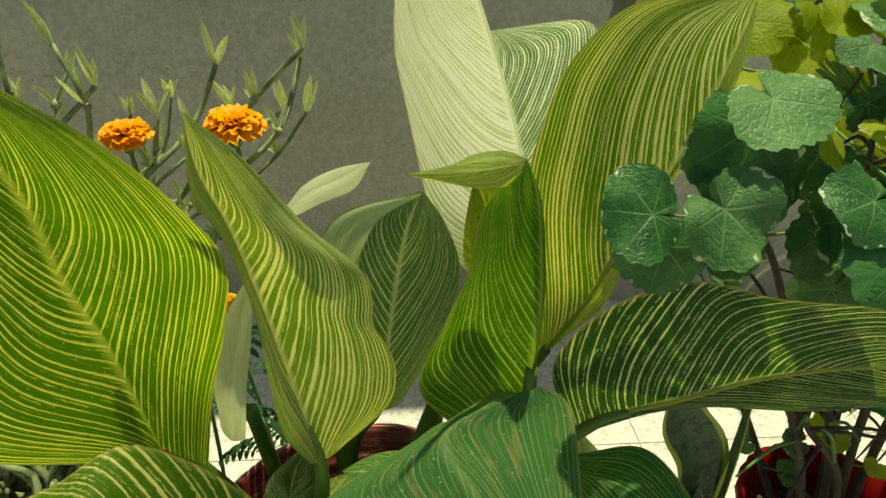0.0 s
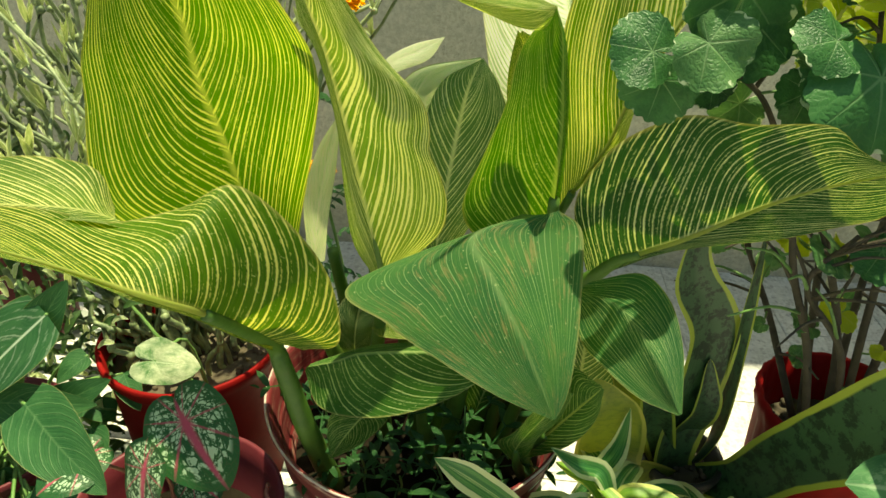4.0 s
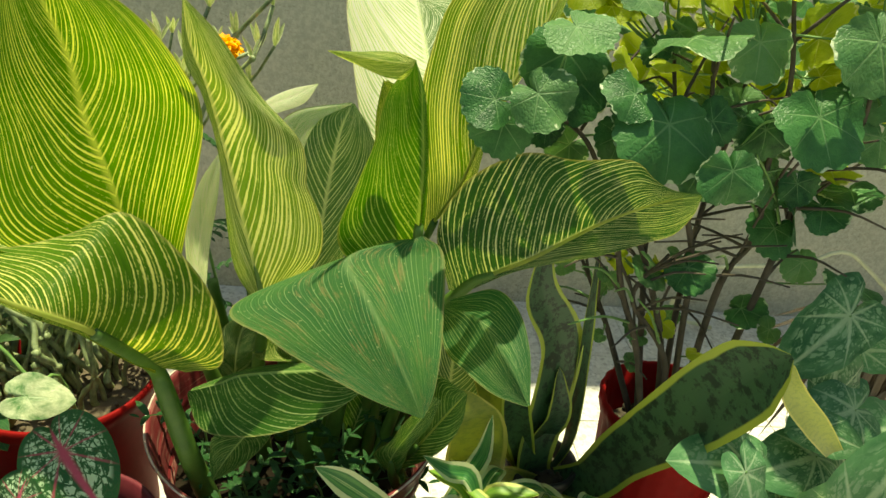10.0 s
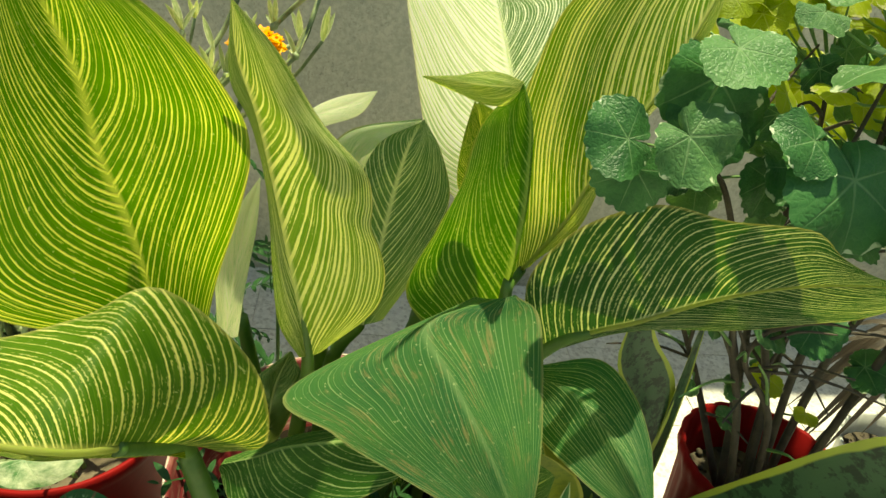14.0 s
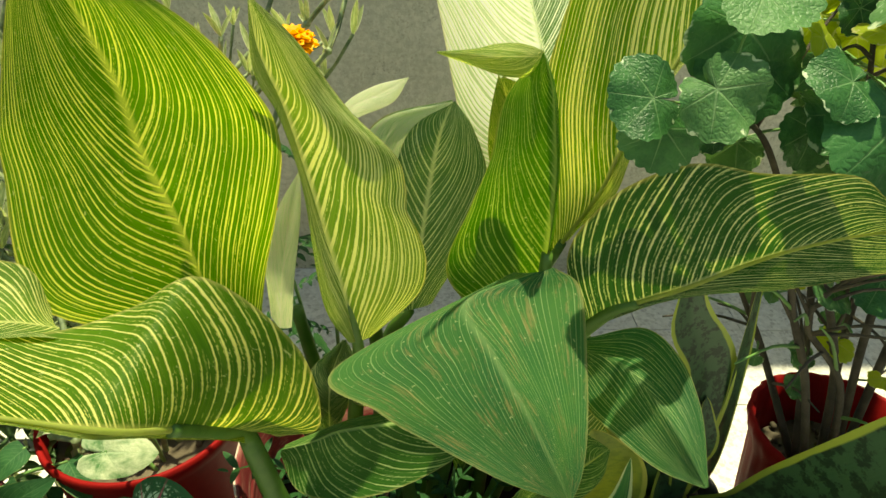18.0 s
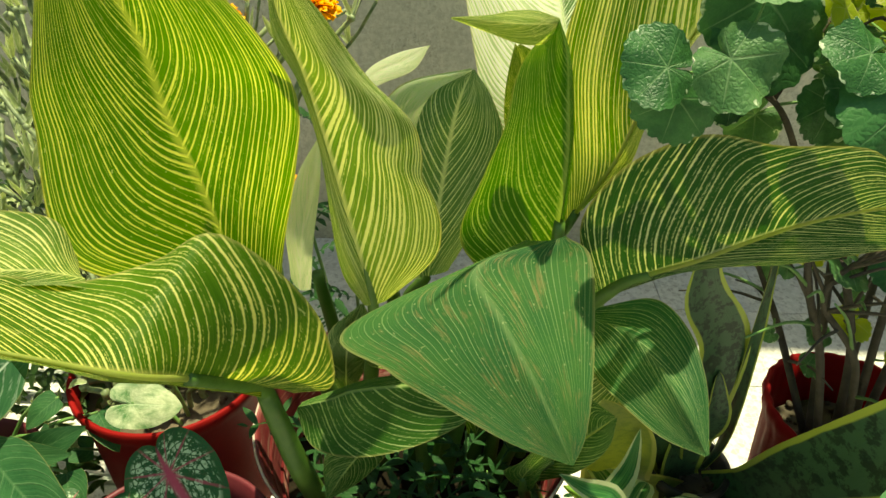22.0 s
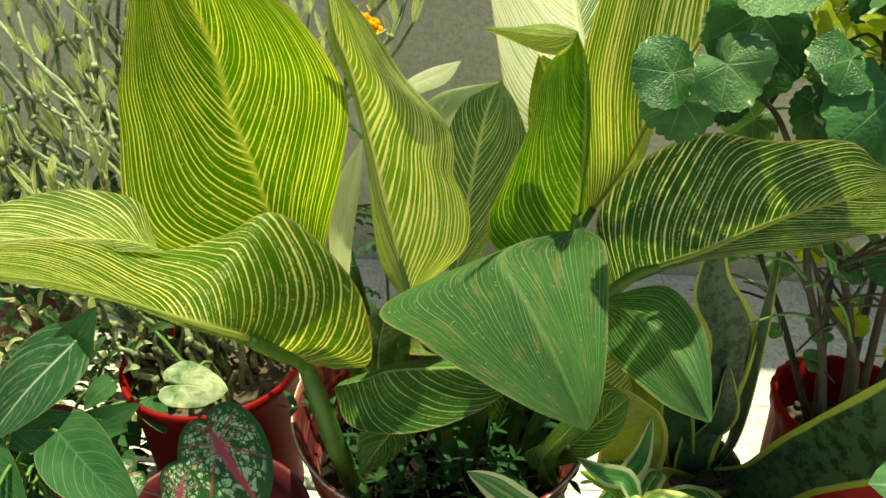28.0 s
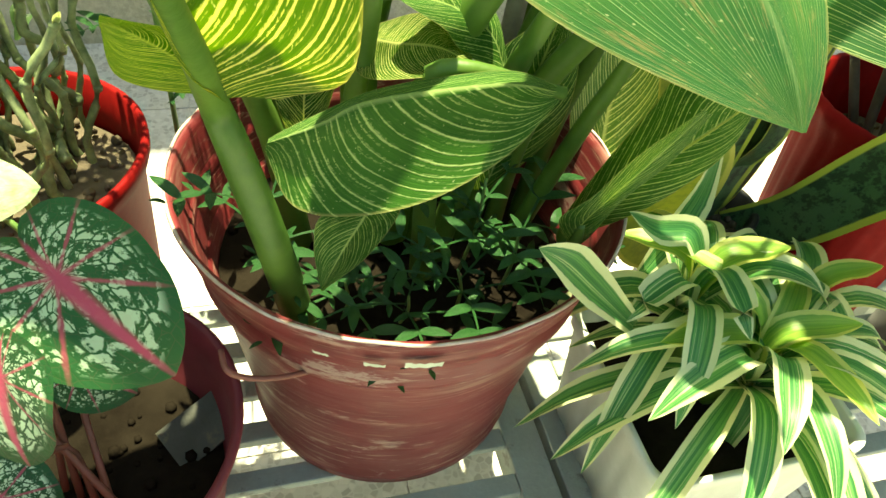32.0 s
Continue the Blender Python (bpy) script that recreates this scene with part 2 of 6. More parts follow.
def plain_leaf(name, a, b, trans=0.35, scale=60.0, rough=0.4, margin=None, vein=None, bumpy=0.4):
    """Leaf with soft blotches, an optional margin colour and a vein fan in UV."""
    k = Mat(name)
    sep = k.node("ShaderNodeSeparateXYZ", 0, i0=k.uv()).node
    u, v = sep.outputs[0], sep.outputs[1]
    au = k.math("ABSOLUTE", u)
    r = k.math("MULTIPLY", k.rand(), 53.0)
    vec = k.vec(k.math("MULTIPLY", u, 2.0), k.math("MULTIPLY", v, 4.0), r)
    col = k.mix(k.ramp(k.noise(vec, 1.3, 4.0), (0.35, 0.0), (0.65, 1.0)), a, b)
    col = k.mix(k.math("MULTIPLY", k.rand(), 0.35), col, b)
    ribs = k.node("ShaderNodeTexWave", 1, Vector=k.vec(k.math("SUBTRACT", v, k.math("MULTIPLY", au, 0.28)), 0.0, 0.0), Scale=5.0, Distortion=0.4)
    if vein:
        m = k.ramp(ribs, (0.90, 0.0), (0.985, 1.0))
        mid = k.ramp(au, (0.02, 1.0), (0.06, 0.0))
        col = k.mix(k.math("MULTIPLY", k.math("MAXIMUM", m, mid), 0.55), col, vein)
    if margin:
        edge = k.math("ADD", au, k.math("MULTIPLY", k.math("SUBTRACT", k.noise(vec, 2.6, 3.0), 0.5), 0.5))
        col = k.mix(k.ramp(edge, (0.83, 0.0), (0.90, 1.0)), col, margin)
    tc = k.mix(0.6, col, k.mix(1.0, col, (1.0, 0.95, 0.35), "MULTIPLY"))
    nrm = k.bump(k.math("ADD", k.math("MULTIPLY", ribs, 0.6), k.noise(vec, 5.0, 3.0)), bumpy, 0.002)
    return k.done(col, rough, normal=nrm, trans=trans, trans_color=tc, spec=0.4)


def surface(name, a, b, scale=8.0, rough=0.6, fine=90.0, bump=0.25, metal=0.0, stain=None, stain_at=(0.55, 0.7), spec=0.5, trans=0.0):
    k = Mat(name)
    o = k.obj()
    col = k.mix(k.ramp(k.noise(o, scale, 5.0, 0.6), (0.35, 0.0), (0.66, 1.0)), a, b)
    g = k.noise(o, fine, 4.0, 0.65)
    col = k.mix(k.math("MULTIPLY", k.math("SUBTRACT", g, 0.45), 0.5), col, tuple(min(1.0, c * 1.5) for c in b))
    if stain:
        col = k.mix(k.ramp(k.noise(o, scale * 2.3, 6.0, 0.7), (stain_at[0], 0.0), (stain_at[1], 1.0)), col, stain)
    nrm = k.bump(g, bump, 0.003)
    if trans:
        return k.done(col, rough, metal, nrm, trans, col, spec=spec)
    return k.done(col, rough, metal, nrm, spec=spec)


def wall_material():
    k = Mat("cement_render")
    o = k.obj()
    col = k.mix(k.ramp(k.noise(o, 2.2, 5.0, 0.6), (0.35, 0.0), (0.66, 1.0)), (0.47, 0.46, 0.365), (0.55, 0.535, 0.43))
    fine = k.noise(o, 70.0, 5.0, 0.7)
    col = k.mix(k.ramp(fine, (0.40, 0.35), (0.62, 0.0)), col, (0.19, 0.18, 0.155))
    patch = k.noise(o, 5.5, 5.0, 0.65)
    specks = k.noise(o, 150.0, 2.0, 0.6)
    m = k.math("MULTIPLY", k.ramp(patch, (0.46, 0.15), (0.68, 1.0)), k.ramp(specks, (0.57, 0.0), (0.66, 0.4)))
    col = k.mix(m, col, (0.035, 0.035, 0.03))
    runs = k.noise(k.node("ShaderNodeMapping", Vector=o, Scale=(7.0, 7.0, 0.7)), 1.0, 4.0, 0.6)
    col = k.mix(k.ramp(runs, (0.54, 0.0), (0.72, 0.4)), col, (0.20, 0.19, 0.16))
    return k.done(col, 0.92, normal=k.bump(k.math("ADD", fine, specks), 0.5, 0.003), spec=0.25)
WALL = wall_material()
def terrazzo_material():
    k = Mat("terrazzo")
    o = k.obj()
    chip = k.node("ShaderNodeTexVoronoi", "Color", Vector=o, Scale=85.0)
    edge = k.node("ShaderNodeTexVoronoi", 0, props=[("feature", "DISTANCE_TO_EDGE")], Vector=o, Scale=85.0)
    grey = k.node("ShaderNodeSeparateColor", 0, i0=chip)
    col = k.ramp(grey, (0.0, (0.40, 0.38, 0.34)), (0.45, (0.54, 0.52, 0.475)), (0.8, (0.66, 0.64, 0.59)))
    col = k.mix(k.ramp(edge, (0.04, 1.0), (0.12, 0.0)), col, (0.60, 0.585, 0.54))
    dirt = k.noise(o, 5.0, 6.0, 0.7)
    col = k.mix(k.ramp(dirt, (0.5, 0.0), (0.75, 0.6)), col, (0.40, 0.38, 0.335))
    return k.done(col, k.ramp(dirt, (0.3, 0.35), (0.7, 0.65)), normal=k.bump(dirt, 0.08))
TERRAZZO = terrazzo_material()
SLAT = surface("slat_paint", (0.24, 0.27, 0.23), (0.31, 0.35, 0.30), 9.0, 0.6, 160.0, 0.3, stain=(0.16, 0.15, 0.13), stain_at=(0.60, 0.68))
GROUND = surface("far_ground", (0.36, 0.34, 0.30), (0.44, 0.42, 0.37), 0.8, 0.85, 30.0, 0.3)
def scuffed(name, a, b, scuff):
    k = Mat(name)
    o = k.obj()
    col = k.mix(k.ramp(k.noise(o, 9.0, 4.0), (0.35, 0.0), (0.66, 1.0)), a, b)
    long = k.noise(k.node("ShaderNodeMapping", Vector=o, Scale=(5.0, 5.0, 75.0)), 1.0, 6.0, 0.7)
    where = k.noise(k.node("ShaderNodeMapping", Vector=o, Scale=(7.0, 7.0, 16.0)), 1.0, 4.0, 0.6)
    m = k.math("MULTIPLY", k.ramp(long, (0.50, 0.0), (0.60, 1.0)), k.ramp(where, (0.46, 0.0), (0.60, 0.5)))
    col = k.mix(m, col, scuff)
    chalk = k.noise(k.node("ShaderNodeMapping", Vector=o, Scale=(9.0, 9.0, 30.0), Rotation=(0.5, 0.3, 0.2)), 1.0, 6.0, 0.75)
    col = k.mix(k.ramp(chalk, (0.58, 0.0), (0.63, 0.38)), col, (0.60, 0.50, 0.40))
    hair = k.noise(k.node("ShaderNodeMapping", Vector=o, Scale=(14.0, 14.0, 240.0)), 1.0, 3.0, 0.7)
    col = k.mix(k.ramp(hair, (0.60, 0.0), (0.65, 0.45)), col, scuff)
    return k.done(col, k.ramp(long, (0.3, 0.38), (0.7, 0.62)), normal=k.bump(long, 0.25, 0.002))
POT_RED = scuffed("faded_red_plastic", (0.135, 0.013, 0.016), (0.19, 0.027, 0.029), (0.42, 0.28, 0.21))
POT_BRIGHT = surface("bright_red_plastic", (0.20, 0.006, 0.007), (0.275, 0.010, 0.011), 6.0, 0.55, 60.0, 0.1, trans=0.03, spec=0.06)
POT_MAROON = surface("maroon_plastic", (0.125, 0.018, 0.026), (0.18, 0.036, 0.044), 7.0, 0.46, 60.0, 0.12, stain=(0.34, 0.20, 0.18), stain_at=(0.62, 0.85), spec=0.25)
POT_WHITE = surface("white_plastic", (0.62, 0.64, 0.57), (0.70, 0.71, 0.65), 7.0, 0.5, 60.0, 0.12, stain=(0.50, 0.46, 0.38), stain_at=(0.60, 0.85))
POT_BLACK = surface("black_plastic", (0.012, 0.012, 0.012), (0.03, 0.028, 0.026), 7.0, 0.45, 60.0, 0.12)
WORN = surface("worn_plastic", (0.45, 0.30, 0.24), (0.62, 0.52, 0.44), 60.0, 0.7)
CHIP = surface("old_mint_paint", (0.46, 0.55, 0.43), (0.55, 0.62, 0.50), 20.0, 0.7)
WIRE = surface("rusty_wire", (0.22, 0.07, 0.05), (0.16, 0.06, 0.045), 40.0, 0.6)
SOIL = surface("dry_soil", (0.075, 0.060, 0.042), (0.15, 0.122, 0.085), 14.0, 0.95, 130.0, 0.5, spec=0.0)
SOIL_DARK = surface("damp_soil", (0.055, 0.045, 0.035), (0.10, 0.085, 0.06), 14.0, 0.95, 130.0, 0.5, spec=0.0)
# near-black: the shade of the leaves above is put into the colour
SOIL_SHADE = surface("shade_darkened_soil", (0.009, 0.007, 0.005), (0.020, 0.016, 0.011), 14.0, 0.95, 130.0, 0.5, spec=0.0)
STONE = surface("slate", (0.055, 0.058, 0.048), (0.085, 0.088, 0.075), 14.0, 0.8, 70.0, 0.6, stain=(0.15, 0.14, 0.08), stain_at=(0.58, 0.7), spec=0.15)
STEM = surface("canna_stem", (0.065, 0.150, 0.022), (0.125, 0.235, 0.040), 12.0, 0.45, 80.0, 0.2, stain=(0.16, 0.13, 0.05), stain_at=(0.64, 0.80), trans=0.25)
RIBM = surface("canna_midrib", (0.42, 0.50, 0.10), (0.54, 0.58, 0.16), 20.0, 0.45, 90.0, 0.1, trans=0.6)
WOODGREY = surface("weathered_wood", (0.20, 0.17, 0.14), (0.27, 0.24, 0.20), 30.0, 0.8, 120.0, 0.5)
WOOD = surface("woody_stem", (0.045, 0.035, 0.024), (0.10, 0.08, 0.055), 22.0, 0.85, 110.0, 0.8)


# ---- mesh helpers ----
OPEN_SHEETS = {"leaf", "soil", "low_leaves", "small_leaves", "back_leaves", "paint_chip"}


def part(name, bm, material, parent=None, label="", smooth=True):
    if name in OPEN_SHEETS:  # blades and soil show their upper, outer side
        bm.normal_update()
        lean = sum(((f.normal * f.calc_area()) for f in bm.faces), Vector())
        if lean.dot(Vector((0.0, -0.6, 0.8))) < 0:
            bmesh.ops.reverse_faces(bm, faces=bm.faces)
    else:
        bmesh.ops.recalc_face_normals(bm, faces=bm.faces)
    me = bpy.data.meshes.new(name)
    bm.to_mesh(me)
    bm.free()
    me.materials.append(material)
    if smooth:
        for p in me.polygons:
            p.use_smooth = True
    ob = new(name, me)
    ob.parent = parent
    if label:
        ob["label"] = label
    return ob


def thing(name, at, label, category, group=""):
    e = new(name)
    e.empty_display_size = 0.05
    e.location = at
    return tagged(e, label, category, group)


def settle(parent):
    """Parts are written in world places; this ties them to the thing's base without moving them."""
    inv = Matrix.Translation(parent.location).inverted()
    for c in parent.children:
        c.matrix_parent_inverse = inv


def spline(pts, n):
    """n + 1 places on a smooth curve through the points."""
    p = [Vector(q) for q in pts]
    if len(p) == 2:
        return [p[0].lerp(p[1], i / n) for i in range(n + 1)]
    ext = [p[0] * 2 - p[1], *p, p[-1] * 2 - p[-2]]
    out = []
    for i in range(n + 1):
        x = i / n * (len(p) - 1)
        j = min(int(x), len(p) - 2)
        t = x - j
        a, b, c, d = ext[j:j + 4]
        out.append(0.5 * ((2 * b) + (c - a) * t + (2 * a - 5 * b + 4 * c - d) * t * t + (3 * b - a - 3 * c + d) * t ** 3))
    return out


def tube(bm, pts, r0, r1, sides=8, n=None, cap=True):
    """A tapered round stem along a curve."""
    n = n or 4 * (len(pts) - 1)
    c = spline(pts, n)
    rings = []
    for i, q in enumerate(c):
        d = (c[min(i + 1, n)] - c[max(i - 1, 0)]).normalized()
        x = d.cross(Vector((0.3, 0.2, 1.0)) if abs(d.z) < 0.95 else Vector((1, 0, 0))).normalized()
        y = d.cross(x)
        r = r0 + (r1 - r0) * i / n
        rings.append([bm.verts.new(q + (x * math.cos(a) + y * math.sin(a)) * r) for a in [2 * math.pi * s / sides for s in range(sides)]])
    for a, b in zip(rings, rings[1:]):
        for s in range(sides):
            bm.faces.new((a[s], a[(s + 1) % sides], b[(s + 1) % sides], b[s]))
    if cap:
        bm.faces.new(rings[0][::-1])
        bm.faces.new(rings[-1])
    return bm


def sheet(mid, left, right, n=36, m=8, bulge=0.0, wave=0.0, seed=0):
    """A leaf blade spread between its left margin, midrib and right margin, each a few places from base to tip."""
    rnd = random.Random(seed)
    cm, cl, cr = spline(mid, n), spline(left, n), spline(right, n)
    ph = [rnd.uniform(0, 6.28) for _ in range(4)]
    bm = bmesh.new()
    uvl = bm.loops.layers.uv.new("UVMap")
    rows, uvs = [], {}
    for i in range(n + 1):
        v = i / n
        d = (cm[min(i + 1, n)] - cm[max(i - 1, 0)]).normalized()
        row = []
        for j in range(-m, m + 1):
            u = j / m
            e = cl[i] if u < 0 else cr[i]
            a = abs(u)
            across = e - cm[i]
            nor = (cr[i] - cl[i]).cross(d)
            nor = nor.normalized() if nor.length > 1e-6 else Vector((0, 0, 1))
            w = across.length
            q = cm[i] + across * a + nor * (bulge * w * 4 * a * (1 - a) * 0.5)
            k = 0 if u < 0 else 2
            q += nor * wave * a * a * (math.sin(9 * v + ph[k]) + 0.6 * math.sin(17 * v + ph[k + 1])) * (1 - v ** 4)
            vert = bm.verts.new(q)
            uvs[vert] = (u, v)
            row.append(vert)
        rows.append(row)
    for a, b in zip(rows, rows[1:]):
        for j in range(2 * m):
            f = bm.faces.new((a[j], a[j + 1], b[j + 1], b[j]))
            for lo in f.loops:
                lo[uvl].uv = uvs[lo.vert]
    return bm


# ---- setting ----
def box(bm, x0, x1, y0, y1, z0, z1):
    v = [bm.verts.new((x, y, z)) for z in (z0, z1) for x, y in ((x0, y0), (x1, y0), (x1, y1), (x0, y1))]
    for f in ((3, 2, 1, 0), (4, 5, 6, 7), (0, 1, 5, 4), (1, 2, 6, 5), (2, 3, 7, 6), (3, 0, 4, 7)):
        bm.faces.new([v[i] for i in f])
    return bm


FLOOR_Z = -0.30  # the pots stand on slatted benches whose tops lie at z = 0
WALL_Y = 1.29
WALL_TOP = 2.40
floor = tagged(part("floor", box(bmesh.new(), -3.0, 3.5, -2.5, WALL_Y, FLOOR_Z - 0.1, FLOOR_Z - 0.004), TERRAZZO, smooth=False), "pale terrazzo terrace floor in sunlight", "floor", kind="structure")
bm = bmesh.new()
bmesh.ops.create_circle(bm, cap_ends=True, radius=1500.0, segments=64)
ground = part("ground", bm, GROUND, smooth=False)
ground.location.z = FLOOR_Z - 0.4
tagged(ground, "pale dusty open ground around the terrace", "ground", kind="structure")
wall = tagged(part("wall_north", box(bmesh.new(), -3.0, 3.5, WALL_Y, WALL_Y + 0.14, FLOOR_Z - 0.1, WALL_TOP), WALL, smooth=False), "weathered grey cement parapet wall with stains", "wall", kind="structure")

TILE = 0.30
tile_mesh = None
for ix in range(-5, 7):
    for iy in range(-3, 5):
        if tile_mesh is None:
            first = part("tile", box(bmesh.new(), 0.0015, TILE - 0.0015, 0.0015, TILE - 0.0015, -0.004, 0.0), TERRAZZO, floor, smooth=False)
            tile_mesh = first.data
            tile = first
        else:
            tile = new("tile", tile_mesh)
            tile.parent = floor
        tile.location = (ix * TILE + 0.05, iy * TILE - 0.215, FLOOR_Z)

HOUSE = surface("house_plaster", (0.22, 0.21, 0.17), (0.28, 0.26, 0.21), 2.0, 0.9, 60.0, 0.3)
tagged(part("wall_south", box(bmesh.new(), -3.0, 3.5, -2.64, -2.5, FLOOR_Z - 0.1, 0.8), HOUSE, smooth=False), "plain low plastered wall closing the terrace", "wall", kind="structure")
tagged(part("wall_west", box(bmesh.new(), -3.14, -3.0, -2.64, WALL_Y + 0.14, FLOOR_Z - 0.1, 1.9), HOUSE, smooth=False), "plain plastered side wall of the terrace", "wall", kind="structure")
tagged(part("wall_east", box(bmesh.new(), 3.5, 3.64, -2.64, WALL_Y + 0.14, FLOOR_Z - 0.1, 1.9), HOUSE, smooth=False), "plain plastered side wall closing the terrace", "wall", kind="structure")

# ---- the potted canna ----
def lathe(bm, profile, sides=64, at=(0, 0, 0), wob=0.0, seed=0, flute=0.0, flutes=0):
    """A turned shell: profile is a list of (radius, height) from the outer foot round to the inner bottom."""
    rnd = random.Random(seed)
    ph = [rnd.uniform(0, 6.28) for _ in range(3)]
    rings = []
    for r, z in profile:
        ring = []
        for s in range(sides):
            a = 2 * math.pi * s / sides
            k = 1 + wob * (math.sin(2 * a + ph[0]) + 0.6 * math.sin(3 * a + ph[1]))
            if flutes:
                k += flute * math.cos(flutes * a)
            ring.append(bm.verts.new((at[0] + r * k * math.cos(a), at[1] + r * k * math.sin(a), at[2] + z)))
        rings.append(ring)
    for a, b in zip(rings, rings[1:]):
        for s in range(sides):
            bm.faces.new((a[s], a[(s + 1) % sides], b[(s + 1) % sides], b[s]))
    bm.faces.new(rings[0][::-1])
    bm.faces.new(rings[-1])
    return bm


def soil(at, r, z, seed, material, parent, bumps=0.006):
    bm = bmesh.new()
    rnd = random.Random(seed)
    rings = []
    for i in range(9):
        rr = r * (i + 0.4) / 8.4
        ring = []
        for s in range(40):
            a = 2 * math.pi * s / 40
            p = Vector((rr * math.cos(a), rr * math.sin(a), 0))
            h = noise.noise(p * 22 + Vector((seed, 0, 0))) * bumps + noise.noise(p * 70) * bumps * 0.5
            ring.append(bm.verts.new((at[0] + p.x, at[1] + p.y, z + h)))
        rings.append(ring)
    bm.faces.new(rings[0])
    for a, b in zip(rings, rings[1:]):
        for s in range(40):
            bm.faces.new((a[s], a[(s + 1) % 40], b[(s + 1) % 40], b[s]))
    for i in range(60):
        a, q = rnd.uniform(0, 6.28), r * 0.95 * math.sqrt(rnd.random())
        bmesh.ops.create_icosphere(bm, subdivisions=1, radius=rnd.uniform(0.002, 0.006), matrix=Matrix.Translation((at[0] + q * math.cos(a), at[1] + q * math.sin(a), z + 0.002)))
    return part("soil", bm, material, parent)


main_pot = thing("plant_pot", (0, 0, 0), "large faded red plastic pot with scratched sides and worn rim", "plant pot")
prof = [(0.134, 0.008), (0.140, 0.010), (0.142, 0.026), (0.139, 0.032), (0.147, 0.09), (0.157, 0.165), (0.163, 0.218), (0.170, 0.222), (0.1735, 0.228), (0.174, 0.240), (0.1715, 0.246), (0.173, 0.262), (0.180, 0.267),
        (0.181, 0.276), (0.186, 0.291), (0.1885, 0.298), (0.1895, 0.301), (0.188, 0.303), (0.184, 0.302), (0.182, 0.296), (0.176, 0.27), (0.166, 0.22), (0.15, 0.12), (0.13, 0.03), (0.10, 0.025)]
part("shell", lathe(bmesh.new(), prof, 96, wob=0.004, seed=3), POT_RED, main_pot)
soil((0, 0), 0.160, 0.20, 5, SOIL_SHADE, main_pot)
ring = []
for i in range(97):
    a = 2 * math.pi * i / 96
    rr = 0.1880 * (1 + 0.004 * (math.sin(2 * a + 1.5) + 0.6 * math.sin(3 * a + 3.4)))
    ring.append((rr * math.cos(a), rr * math.sin(a), 0.3030 + 0.0008 * math.sin(9 * a) + 0.0006 * math.sin(23 * a)))
part("rim_edge", tube(bmesh.new(), ring, 0.0014, 0.0014, 5, 192, cap=False), WORN, main_pot, "worn pale rim edge")
for a0, a1, z0, z1 in ((4.37, 4.45, 0.272, 0.281), (4.52, 4.66, 0.274, 0.287), (4.18, 4.24, 0.276, 0.283), (5.55, 5.64, 0.272, 0.288)):
    bm = bmesh.new()
    rnd = random.Random(int(a0 * 100))
    cols = []
    for i in range(9):
        a = a0 + (a1 - a0) * i / 8
        lo, hi = z0 + rnd.uniform(0, 0.3) * (z1 - z0), z1 - rnd.uniform(0, 0.35) * (z1 - z0)
        cols.append([bm.verts.new((rr2 * math.cos(a), rr2 * math.sin(a), z)) for z in (lo, hi) for rr2 in (0.1795 + (z - 0.268) * 0.33 + 0.0035,)])
    for x, y in zip(cols, cols[1:]):
        bm.faces.new((x[0], y[0], y[1], x[1]))
    part("paint_chip", bm, CHIP, main_pot, "pale mint paint chip")

LEAF = {}
LEAF["A"] = (
    [(-0.170, -0.045, 0.520), (-0.184, -0.058, 0.637), (-0.198, -0.066, 0.701), (-0.204, -0.071, 0.760), (-0.219, -0.076, 0.814), (-0.232, -0.080, 0.860)],
    [(-0.178, -0.050, 0.504), (-0.307, -0.075, 0.558), (-0.293, -0.090, 0.697), (-0.278, -0.093, 0.752), (-0.256, -0.088, 0.818), (-0.232, -0.080, 0.860)],
    [(-0.143, -0.020, 0.472), (-0.126, -0.024, 0.557), (-0.100, -0.060, 0.651), (-0.086, -0.085, 0.720), (-0.094, -0.110, 0.770), (-0.135, -0.115, 0.818), (-0.232, -0.080, 0.860)])
LEAF["D"] = (
    [(-0.040, -0.050, 0.502), (-0.058, -0.055, 0.601), (-0.073, -0.065, 0.687), (-0.084, -0.075, 0.746), (-0.095, -0.085, 0.790), (-0.097, -0.090, 0.828)],
    [(-0.048, -0.055, 0.505), (-0.068, -0.060, 0.555), (-0.074, -0.075, 0.673), (-0.085, -0.085, 0.739), (-0.099, -0.090, 0.776), (-0.097, -0.090, 0.828)],
    [(-0.027, -0.040, 0.500), (0.018, -0.030, 0.542), (0.025, -0.030, 0.578), (0.017, -0.035, 0.614), (0.007, -0.043, 0.641), (0.007, -0.045, 0.664), (-0.002, -0.050, 0.696), (-0.037, -0.060, 0.738), (-0.069, -0.080, 0.795), (-0.097, -0.090, 0.828)])
LEAF["B"] = (
    [(0.124, -0.060, 0.542), (0.126, -0.075, 0.619), (0.124, -0.085, 0.686), (0.118, -0.085, 0.737), (0.114, -0.075, 0.766), (0.107, -0.065, 0.785)],
    [(0.082, -0.050, 0.527), (0.042, -0.060, 0.588), (0.059, -0.065, 0.656), (0.073, -0.065, 0.699), (0.082, -0.060, 0.749), (0.106, -0.060, 0.784)],
    [(0.128, -0.050, 0.536), (0.133, -0.060, 0.615), (0.130, -0.070, 0.680), (0.124, -0.070, 0.732), (0.117, -0.070, 0.764), (0.108, -0.064, 0.785)])
